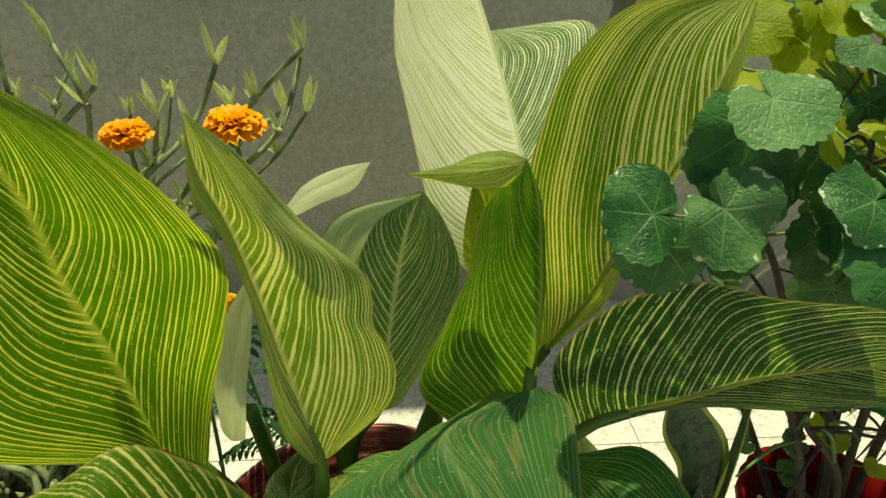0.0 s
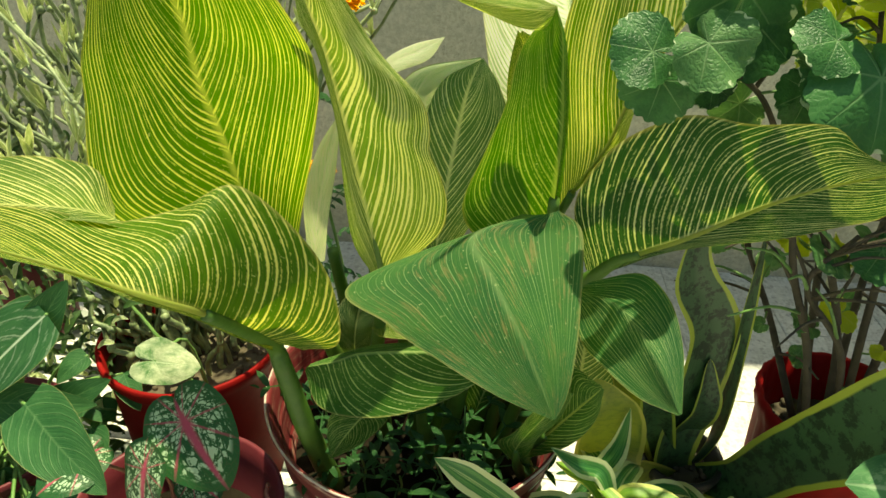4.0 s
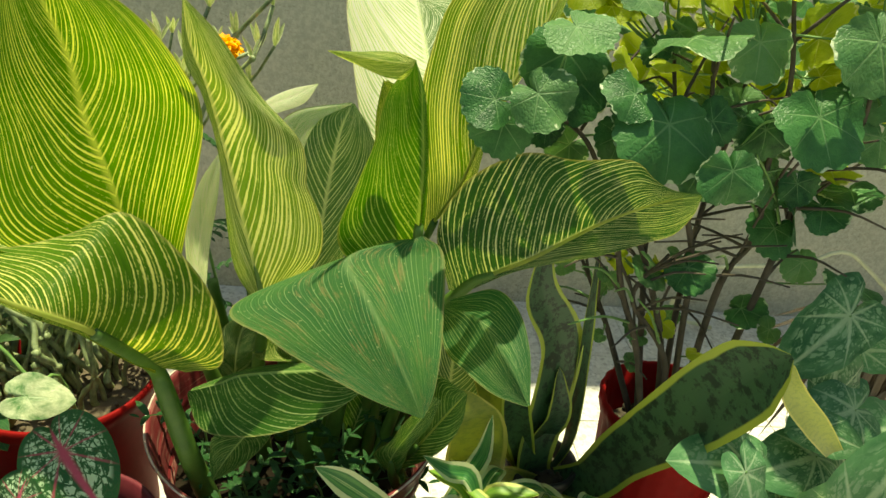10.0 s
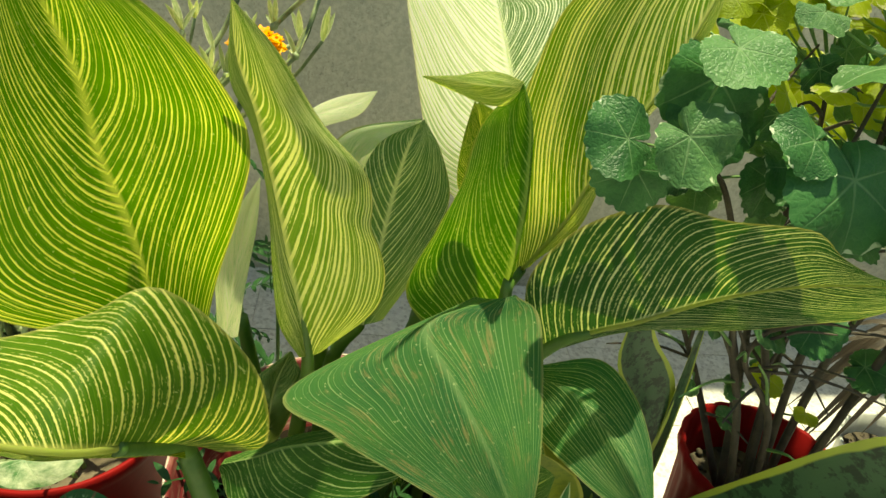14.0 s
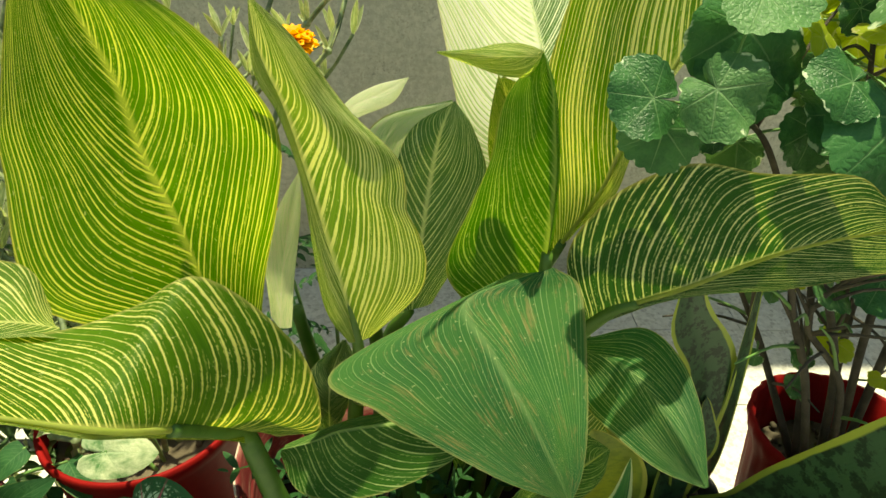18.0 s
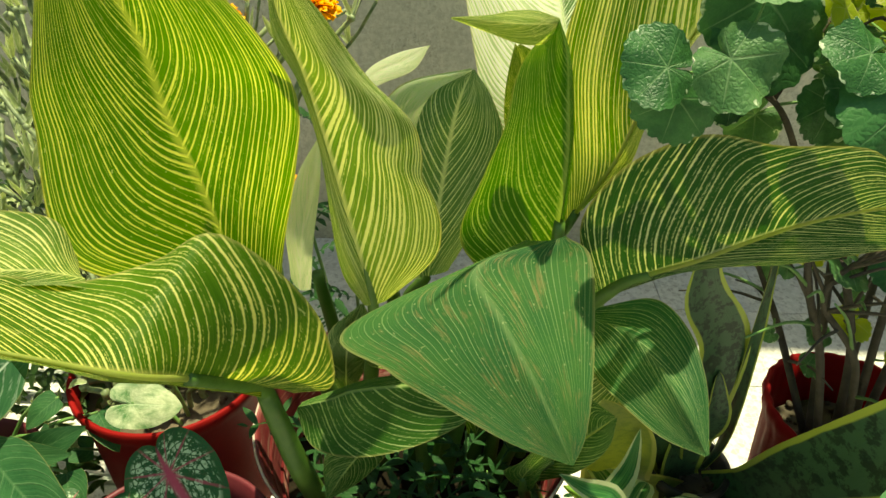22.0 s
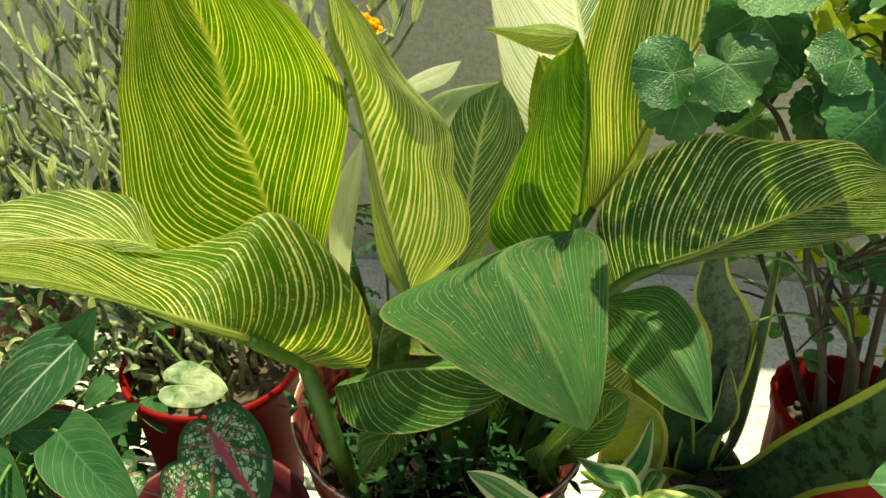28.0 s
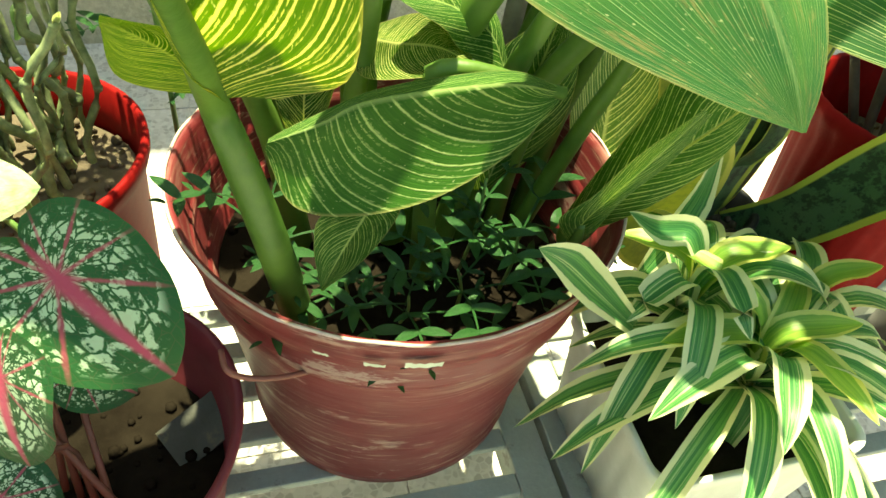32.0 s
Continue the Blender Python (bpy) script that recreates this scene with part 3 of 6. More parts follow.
LEAF["Bflap"] = (
    [(0.109, -0.060, 0.782), (0.096, -0.065, 0.783), (0.076, -0.080, 0.787), (0.055, -0.095, 0.792), (0.028, -0.110, 0.798)],
    [(0.110, -0.055, 0.771), (0.096, -0.060, 0.766), (0.078, -0.075, 0.771), (0.056, -0.090, 0.782), (0.028, -0.110, 0.797)],
    [(0.108, -0.060, 0.786), (0.091, -0.060, 0.791), (0.071, -0.070, 0.793), (0.055, -0.090, 0.795), (0.028, -0.110, 0.798)])
LEAF["H"] = (
    [(0.146, -0.040, 0.609), (0.169, -0.050, 0.664), (0.179, -0.060, 0.710), (0.196, -0.065, 0.755), (0.218, -0.060, 0.805), (0.236, -0.050, 0.851), (0.253, -0.030, 0.889)],
    [(0.139, -0.030, 0.585), (0.129, -0.020, 0.646), (0.118, -0.020, 0.733), (0.126, -0.020, 0.793), (0.141, -0.020, 0.839), (0.180, -0.020, 0.877), (0.253, -0.030, 0.889)],
    [(0.152, -0.050, 0.624), (0.178, -0.060, 0.665), (0.184, -0.070, 0.709), (0.201, -0.070, 0.763), (0.224, -0.065, 0.803), (0.244, -0.050, 0.848), (0.253, -0.030, 0.889)])
LEAF["U"] = (
    [(0.145, 0.040, 0.685), (0.139, 0.085, 0.717), (0.132, 0.130, 0.753), (0.121, 0.185, 0.795), (0.110, 0.225, 0.827), (0.098, 0.260, 0.863), (0.076, 0.290, 0.889)],
    [(0.100, 0.040, 0.621), (0.066, 0.075, 0.648), (0.053, 0.120, 0.690), (0.040, 0.175, 0.742), (0.031, 0.215, 0.785), (0.033, 0.250, 0.837), (0.047, 0.280, 0.874), (0.075, 0.290, 0.890)],
    [(0.147, 0.040, 0.685), (0.142, 0.085, 0.717), (0.135, 0.130, 0.753), (0.124, 0.185, 0.795), (0.115, 0.225, 0.827), (0.106, 0.260, 0.863), (0.078, 0.290, 0.888)])
LEAF["U2"] = (
    [(0.144, 0.041, 0.683), (0.142, 0.073, 0.706), (0.137, 0.102, 0.729), (0.132, 0.131, 0.753), (0.127, 0.161, 0.775), (0.120, 0.196, 0.803)],
    [(0.143, 0.042, 0.682), (0.141, 0.074, 0.706), (0.136, 0.103, 0.728), (0.131, 0.132, 0.752), (0.125, 0.162, 0.775), (0.119, 0.196, 0.804)],
    [(0.163, 0.050, 0.679), (0.197, 0.090, 0.714), (0.219, 0.130, 0.753), (0.228, 0.160, 0.781), (0.225, 0.190, 0.806), (0.208, 0.200, 0.815), (0.163, 0.200, 0.810), (0.121, 0.197, 0.804)])
LEAF["X"] = (
    [(0.123, -0.020, 0.683), (0.107, -0.020, 0.697), (0.094, -0.020, 0.722), (0.081, -0.030, 0.755)],
    [(0.100, -0.020, 0.653), (0.079, -0.020, 0.675), (0.074, -0.030, 0.718), (0.079, -0.030, 0.758)],
    [(0.135, -0.020, 0.684), (0.130, -0.020, 0.710), (0.112, -0.030, 0.742), (0.083, -0.030, 0.757)])
LEAF["G"] = (
    [(0.011, 0.020, 0.488), (0.019, 0.030, 0.557), (0.028, 0.040, 0.627), (0.037, 0.045, 0.676), (0.048, 0.050, 0.706)],
    [(-0.005, 0.010, 0.495), (-0.028, 0.020, 0.574), (-0.044, 0.030, 0.639), (-0.021, 0.040, 0.691), (0.047, 0.050, 0.708)],
    [(0.032, 0.030, 0.489), (0.071, 0.040, 0.568), (0.085, 0.050, 0.625), (0.070, 0.050, 0.676), (0.050, 0.050, 0.707)])
LEAF["W"] = (
    [(-0.072, 0.100, 0.659), (-0.050, 0.100, 0.681), (-0.023, 0.100, 0.694), (0.006, 0.100, 0.712)],
    [(-0.071, 0.110, 0.664), (-0.054, 0.110, 0.685), (-0.027, 0.110, 0.700), (0.005, 0.100, 0.712)],
    [(-0.064, 0.090, 0.662), (-0.040, 0.090, 0.675), (-0.009, 0.090, 0.690), (0.006, 0.100, 0.711)])
LEAF["V"] = (
    [(-0.124, -0.000, 0.478), (-0.116, 0.000, 0.541), (-0.107, 0.010, 0.595), (-0.094, 0.020, 0.647)],
    [(-0.132, 0.000, 0.494), (-0.131, 0.000, 0.556), (-0.117, 0.010, 0.609), (-0.094, 0.020, 0.648)],
    [(-0.112, -0.000, 0.479), (-0.104, 0.000, 0.542), (-0.095, 0.010, 0.603), (-0.093, 0.020, 0.647)])
LEAF["R"] = (
    [(0.184, -0.050, 0.528), (0.216, -0.065, 0.562), (0.246, -0.085, 0.592), (0.276, -0.110, 0.631), (0.295, -0.140, 0.666), (0.312, -0.170, 0.695), (0.324, -0.205, 0.721), (0.333, -0.235, 0.739)],
    [(0.170, -0.050, 0.528), (0.147, -0.060, 0.606), (0.166, -0.080, 0.671), (0.200, -0.100, 0.709), (0.226, -0.115, 0.723), (0.257, -0.140, 0.729), (0.294, -0.175, 0.744), (0.312, -0.190, 0.732), (0.322, -0.210, 0.732), (0.333, -0.235, 0.740)],
    [(0.186, -0.055, 0.527), (0.227, -0.075, 0.565), (0.267, -0.100, 0.597), (0.303, -0.140, 0.633), (0.327, -0.170, 0.661), (0.342, -0.190, 0.681), (0.339, -0.220, 0.714), (0.334, -0.235, 0.738)])
LEAF["F"] = (
    [(0.114, -0.090, 0.610), (0.056, -0.120, 0.602), (0.075, -0.155, 0.579), (0.099, -0.190, 0.553), (0.120, -0.215, 0.521), (0.133, -0.227, 0.493)],
    [(0.098, -0.080, 0.604), (-0.046, -0.163, 0.569), (-0.012, -0.185, 0.544), (0.032, -0.200, 0.524), (0.085, -0.220, 0.507), (0.132, -0.227, 0.493)],
    [(0.130, -0.090, 0.614), (0.152, -0.100, 0.601), (0.152, -0.155, 0.563), (0.149, -0.190, 0.535), (0.143, -0.215, 0.508), (0.135, -0.227, 0.493)])
LEAF["S"] = (
    [(0.158, -0.090, 0.530), (0.185, -0.130, 0.547), (0.201, -0.170, 0.549), (0.215, -0.210, 0.541), (0.230, -0.233, 0.517)],
    [(0.156, -0.090, 0.519), (0.161, -0.130, 0.504), (0.177, -0.170, 0.507), (0.202, -0.210, 0.510), (0.229, -0.233, 0.516)],
    [(0.169, -0.090, 0.541), (0.209, -0.110, 0.568), (0.227, -0.150, 0.569), (0.234, -0.190, 0.552), (0.232, -0.233, 0.518)])
LEAF["E"] = (
    [(-0.138, -0.120, 0.453), (-0.140, -0.170, 0.509), (-0.145, -0.240, 0.583), (-0.151, -0.275, 0.618), (-0.168, -0.295, 0.642), (-0.189, -0.310, 0.664), (-0.212, -0.320, 0.680), (-0.235, -0.328, 0.691), (-0.297, -0.345, 0.706)],
    [(-0.105, -0.130, 0.459), (-0.066, -0.136, 0.476), (-0.073, -0.150, 0.574), (-0.127, -0.175, 0.660), (-0.174, -0.190, 0.645), (-0.220, -0.210, 0.638), (-0.255, -0.235, 0.663), (-0.273, -0.280, 0.688), (-0.296, -0.345, 0.710)],
    [(-0.130, -0.145, 0.469), (-0.144, -0.175, 0.505), (-0.147, -0.245, 0.580), (-0.153, -0.280, 0.617), (-0.167, -0.300, 0.641), (-0.189, -0.315, 0.663), (-0.211, -0.325, 0.679), (-0.234, -0.333, 0.690), (-0.298, -0.345, 0.705)])
LEAF["E2"] = (
    [(-0.219, -0.200, 0.636), (-0.240, -0.215, 0.652), (-0.269, -0.235, 0.664), (-0.296, -0.265, 0.678), (-0.331, -0.310, 0.692)],
    [(-0.239, -0.170, 0.630), (-0.254, -0.165, 0.662), (-0.296, -0.190, 0.680), (-0.321, -0.230, 0.686), (-0.333, -0.310, 0.694)],
    [(-0.209, -0.215, 0.639), (-0.234, -0.230, 0.651), (-0.264, -0.250, 0.664), (-0.293, -0.275, 0.677), (-0.333, -0.310, 0.690)])
LEAF["E3"] = (
    [(-0.137, -0.115, 0.460), (-0.153, -0.120, 0.479), (-0.168, -0.125, 0.494), (-0.181, -0.130, 0.504)],
    [(-0.120, -0.110, 0.453), (-0.111, -0.110, 0.454), (-0.137, -0.110, 0.483), (-0.180, -0.130, 0.507)],
    [(-0.142, -0.100, 0.444), (-0.169, -0.100, 0.449), (-0.184, -0.110, 0.466), (-0.181, -0.130, 0.503)])
LEAF["K1"] = (
    [(-0.112, -0.100, 0.409), (-0.079, -0.100, 0.422), (-0.056, -0.098, 0.433), (-0.012, -0.090, 0.434), (0.045, -0.080, 0.430), (0.097, -0.060, 0.407)],
    [(-0.114, -0.100, 0.404), (-0.099, -0.115, 0.370), (-0.060, -0.125, 0.367), (-0.006, -0.115, 0.368), (0.051, -0.090, 0.380), (0.098, -0.060, 0.406)],
    [(-0.111, -0.090, 0.406), (-0.073, -0.085, 0.421), (-0.042, -0.075, 0.427), (0.003, -0.070, 0.431), (0.054, -0.065, 0.430), (0.096, -0.060, 0.410)])
LEAF["K2"] = (
    [(-0.046, -0.100, 0.356), (-0.054, -0.110, 0.349), (-0.069, -0.120, 0.331), (-0.085, -0.130, 0.305)],
    [(-0.062, -0.100, 0.351), (-0.083, -0.115, 0.359), (-0.088, -0.120, 0.337), (-0.085, -0.130, 0.305)],
    [(-0.022, -0.090, 0.342), (-0.031, -0.100, 0.331), (-0.054, -0.115, 0.314), (-0.084, -0.130, 0.304)])
LEAF["K3"] = (
    [(-0.043, -0.030, 0.438), (-0.020, -0.030, 0.433), (0.009, -0.030, 0.429), (0.033, -0.040, 0.421)],
    [(-0.052, -0.040, 0.421), (-0.040, -0.050, 0.418), (-0.004, -0.050, 0.418), (0.031, -0.040, 0.414)],
    [(-0.049, -0.010, 0.427), (-0.024, -0.010, 0.438), (0.005, -0.010, 0.442), (0.034, -0.030, 0.422)])
LEAF["Q"] = (
    [(0.135, -0.060, 0.269), (0.154, -0.080, 0.320), (0.169, -0.100, 0.369), (0.181, -0.120, 0.413), (0.191, -0.135, 0.449)],
    [(0.135, -0.050, 0.277), (0.149, -0.060, 0.340), (0.157, -0.080, 0.404), (0.158, -0.100, 0.448), (0.189, -0.135, 0.452)],
    [(0.134, -0.070, 0.268), (0.166, -0.090, 0.306), (0.185, -0.110, 0.351), (0.193, -0.130, 0.403), (0.193, -0.135, 0.447)])
LEAF["Q2"] = (
    [(0.125, -0.090, 0.278), (0.120, -0.100, 0.313), (0.127, -0.110, 0.346), (0.144, -0.120, 0.390), (0.161, -0.130, 0.436)],
    [(0.119, -0.090, 0.284), (0.099, -0.100, 0.323), (0.117, -0.110, 0.354), (0.134, -0.120, 0.400), (0.159, -0.130, 0.439)],
    [(0.130, -0.090, 0.278), (0.136, -0.100, 0.310), (0.140, -0.110, 0.343), (0.157, -0.120, 0.385), (0.166, -0.130, 0.434)])
LEAF["K4"] = (
    [(0.073, -0.010, 0.277), (0.089, 0.000, 0.332), (0.105, 0.005, 0.384), (0.116, 0.010, 0.434)],
    [(0.063, -0.010, 0.277), (0.051, -0.010, 0.345), (0.059, 0.000, 0.397), (0.113, 0.010, 0.437)],
    [(0.085, 0.000, 0.268), (0.137, 0.010, 0.318), (0.147, 0.015, 0.377), (0.117, 0.010, 0.435)])
LEAF["K5"] = (
    [(-0.082, 0.000, 0.328), (-0.080, 0.000, 0.377), (-0.075, 0.010, 0.411), (-0.061, 0.020, 0.447)],
    [(-0.089, 0.000, 0.328), (-0.102, -0.010, 0.384), (-0.096, 0.000, 0.421), (-0.063, 0.020, 0.447)],
    [(-0.075, 0.000, 0.328), (-0.056, 0.010, 0.371), (-0.047, 0.020, 0.406), (-0.060, 0.020, 0.447)])
LEAF["K6"] = (
    [(0.065, -0.020, 0.404), (0.050, -0.020, 0.432), (0.025, -0.020, 0.450), (0.000, -0.030, 0.463), (-0.023, -0.030, 0.465)],
    [(0.056, -0.030, 0.405), (0.029, -0.030, 0.424), (0.008, -0.040, 0.447), (-0.011, -0.040, 0.460), (-0.023, -0.030, 0.465)],
    [(0.071, -0.010, 0.403), (0.060, 0.000, 0.435), (0.034, 0.000, 0.455), (0.005, -0.010, 0.463), (-0.023, -0.030, 0.466)])
LEAF["K7"] = (
    [(0.215, 0.030, 0.217), (0.205, 0.040, 0.303), (0.205, 0.050, 0.369), (0.208, 0.060, 0.432)],
    [(0.195, 0.030, 0.220), (0.159, 0.030, 0.320), (0.159, 0.040, 0.388), (0.205, 0.060, 0.432)],
    [(0.249, 0.030, 0.213), (0.273, 0.040, 0.297), (0.264, 0.050, 0.366), (0.211, 0.060, 0.432)])

canna = thing("canna_plant", (0, 0, 0.15), "variegated canna with large yellow-striped green leaves in a red pot", "plant")
# G2: added pale strip that paints the sunlit left part of G
LEAF["G2"] = tuple([Vector(a).lerp(Vector(b), q) - Vector((0, 0.005, 0)) for a, b in zip(LEAF["G"][1], LEAF["G"][0])] for q in (0.28, 0.0, 0.52))
# Bflap takes the brighter TALL colour to look sunlit
LOOKS = {"A": (BRIGHT, 0.10, 0.002), "D": (LIGHT, 0.15, 0.002), "B": (ROLLED, -0.5, 0.0), "Bflap": (TALL, 0.2, 0.0), "H": (TALL, -0.2, 0.001), "U": (WHITISH, 0.15, 0.002), "U2": (HALF, 0.10, 0.001), "X": (MID, 0.1, 0.001), "G": (GREYED, 0.12, 0.001), "G2": (WHITISH, 0.10, 0.001),
         "W": (WHITISH, 0.2, 0.0), "V": (WHITISH, 0.2, 0.001), "R": (DARK, 0.12, 0.002), "F": (BLUE, 0.06, 0.001), "S": (SMALL, 0.15, 0.001), "E": (MID, 0.12, 0.002), "E2": (PALE, 0.2, 0.001), "E3": (BRIGHT, 0.1, 0.0),
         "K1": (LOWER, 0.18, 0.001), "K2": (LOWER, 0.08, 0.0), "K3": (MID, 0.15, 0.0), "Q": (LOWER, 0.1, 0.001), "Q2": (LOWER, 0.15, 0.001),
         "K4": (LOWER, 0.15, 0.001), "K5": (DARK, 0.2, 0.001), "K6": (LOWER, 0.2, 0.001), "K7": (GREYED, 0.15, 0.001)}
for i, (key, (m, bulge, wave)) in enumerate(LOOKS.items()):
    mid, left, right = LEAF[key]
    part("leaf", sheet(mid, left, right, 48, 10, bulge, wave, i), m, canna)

def midrib(parent, mid, r0, r1, material=None, stop=0.92):
    c = spline(mid, 24)[: int(24 * stop) + 1]
    return part("midrib", tube(bmesh.new(), c, r0, r1, 8, 2 * len(c)), material or RIBM, parent)


for key in ("H", "R", "E", "Q"):
    midrib(canna, LEAF[key][0], 0.0034 if key in "ER" else 0.0019, 0.0005)
STALKS = [
    ([(-0.094, -0.079, 0.195), (-0.113, -0.115, 0.334), (-0.130, -0.118, 0.418), LEAF["E"][0][0], LEAF["E"][0][1], LEAF["E"][0][2]], 0.0135, 0.005),
    ([(-0.045, 0.01, 0.19), (-0.05, -0.02, 0.35), Vector(LEAF["D"][0][0]) + Vector((0, 0.005, -0.01)), Vector(LEAF["D"][0][1]) + Vector((0, 0.008, 0))], 0.012, 0.003),
    ([(0.0, 0.03, 0.15), (0.005, 0.0, 0.34), (0.06, -0.03, 0.50), LEAF["B"][0][0], LEAF["B"][0][1]], 0.017, 0.005),
    ([(0.03, 0.0, 0.15), (0.06, -0.03, 0.38), (0.095, -0.055, 0.51), Vector(LEAF["F"][0][0]) + Vector((0, 0.006, -0.012))], 0.013, 0.002),
    ([(0.06, 0.02, 0.15), (0.10, 0.0, 0.36), LEAF["R"][0][0], LEAF["R"][0][1]], 0.014, 0.005),
    ([(0.07, 0.05, 0.15), (0.10, 0.02, 0.42), LEAF["H"][0][0]], 0.012, 0.004),
    ([(0.03, 0.07, 0.15), (0.06, 0.06, 0.42), LEAF["U"][0][0], LEAF["U"][0][1]], 0.013, 0.004),
    ([(-0.03, 0.06, 0.15), (-0.02, 0.05, 0.40), Vector(LEAF["G"][0][0]) + Vector((0, 0.01, 0)), Vector(LEAF["G"][0][1]) + Vector((0, 0.01, 0))], 0.012, 0.003),
    ([(-0.08, 0.03, 0.15), (-0.11, 0.0, 0.36), Vector(LEAF["A"][0][0]) + Vector((0, 0.016, 0)), Vector(LEAF["A"][0][1]) + Vector((0, 0.012, 0))], 0.013, 0.004),
    ([(0.09, -0.01, 0.15), (0.13, -0.05, 0.38), LEAF["S"][0][0]], 0.010, 0.004),
    ([(0.02, -0.03, 0.15), (0.01, -0.04, 0.30), (0.0, -0.05, 0.42), LEAF["K1"][0][-1]], 0.012, 0.005),
    ([(0.155, -0.052, 0.195), (0.140, -0.060, 0.244), LEAF["Q"][0][0], LEAF["Q"][0][1]], 0.010, 0.004),
    ([(0.145, -0.040, 0.195), LEAF["Q2"][0][0], LEAF["Q2"][0][1]], 0.009, 0.003),
]
for x, y, dx, h, r in ((0.10, 0.06, 0.02, 0.30, 0.013), (0.13, 0.03, 0.04, 0.26, 0.011), (0.06, 0.09, 0.02, 0.34, 0.014), (0.115, 0.08, 0.03, 0.33, 0.012), (-0.02, 0.10, -0.02, 0.30, 0.013), (-0.09, 0.08, -0.03, 0.28, 0.012), (0.02, 0.02, 0.0, 0.26, 0.013), (0.09, 0.00, 0.02, 0.22, 0.010)):
    STALKS.append(([(x, y, 0.17), (x + dx * 0.4, y + 0.004, 0.17 + h * 0.5), (x + dx, y - 0.01, 0.17 + h)], r, r * 0.6))
for pts, r0, r1 in STALKS:
    part("stalk", tube(bmesh.new(), pts, r0, r1, 12, 6 * len(pts)), STEM, canna)
settle(canna)
stake = tagged(part("plant_stake", tube(bmesh.new(), [(0.085, 0.055, 0.19), (0.11, 0.045, 0.60), (0.184, 0.035, 0.829), (0.182, 0.030, 0.919)], 0.0085, 0.008, 12, 16), WOODGREY), "grey weathered wooden stake stuck upright in pot soil", "stake")

# wire hook hanging on the rim
bm = bmesh.new()
tube(bm, [(-0.087, -0.135, 0.220), (-0.116, -0.150, 0.238), (-0.139, -0.155, 0.250), (-0.152, -0.155, 0.263), (-0.155, -0.140, 0.266)], 0.0022, 0.0022, 6)
part("wire_hook", bm, WIRE, main_pot, "bent rusty wire hook")

# benches of painted slats that carry the pots
def bench(x0, x1, y0, y1, label):
    b = thing("slatted_bench", ((x0 + x1) / 2, (y0 + y1) / 2, FLOOR_Z), label, "bench", "benches under the pots")
    n = int((y1 - y0) / 0.054)
    for i in range(n):
        y = y0 + 0.010 + i * 0.054
        part("slat", worn_bar(x0 + 0.041, x1 - 0.041, y, y + 0.022, -0.012, -0.0005, 40 + i), SLAT, b, smooth=False)
    for xa in (x0, x1 - 0.040):
        part("side_rail", worn_bar(xa, xa + 0.040, y0, y1, -0.045, 0.0005, int(100 * (xa + 2))), SLAT, b, smooth=False)
        for ya in (y0 + 0.02, y1 - 0.055):
            part("leg", box(bmesh.new(), xa + 0.004, xa + 0.036, ya, ya + 0.035, FLOOR_Z, -0.045), SLAT, b, smooth=False)
    settle(b)
    return b


def worn_bar(x0, x1, y0, y1, z0, z1, seed):
    """A sawn bar with softened, slightly uneven edges."""
    rnd = random.Random(seed)
    bm = box(bmesh.new(), x0, x1, y0, y1, z0, z1)
    for v in bm.verts:
        v.co += Vector((0.0, rnd.uniform(-1, 1) * 0.0012, rnd.uniform(-1, 0) * 0.0006))
    bmesh.ops.bevel(bm, geom=list(bm.edges), offset=0.0012, segments=1, affect="EDGES")
    return bm


bench(-0.76, 0.152, -0.557, 0.186, "low bench of grey-green painted slats under the pots")
bench(0.160, 0.80, -0.32, 0.090, "grey-green painted slatted bench beside the first one")
bench(-1.00, -0.36, 0.262, 0.53, "slatted bench near the wall carrying stem pots")

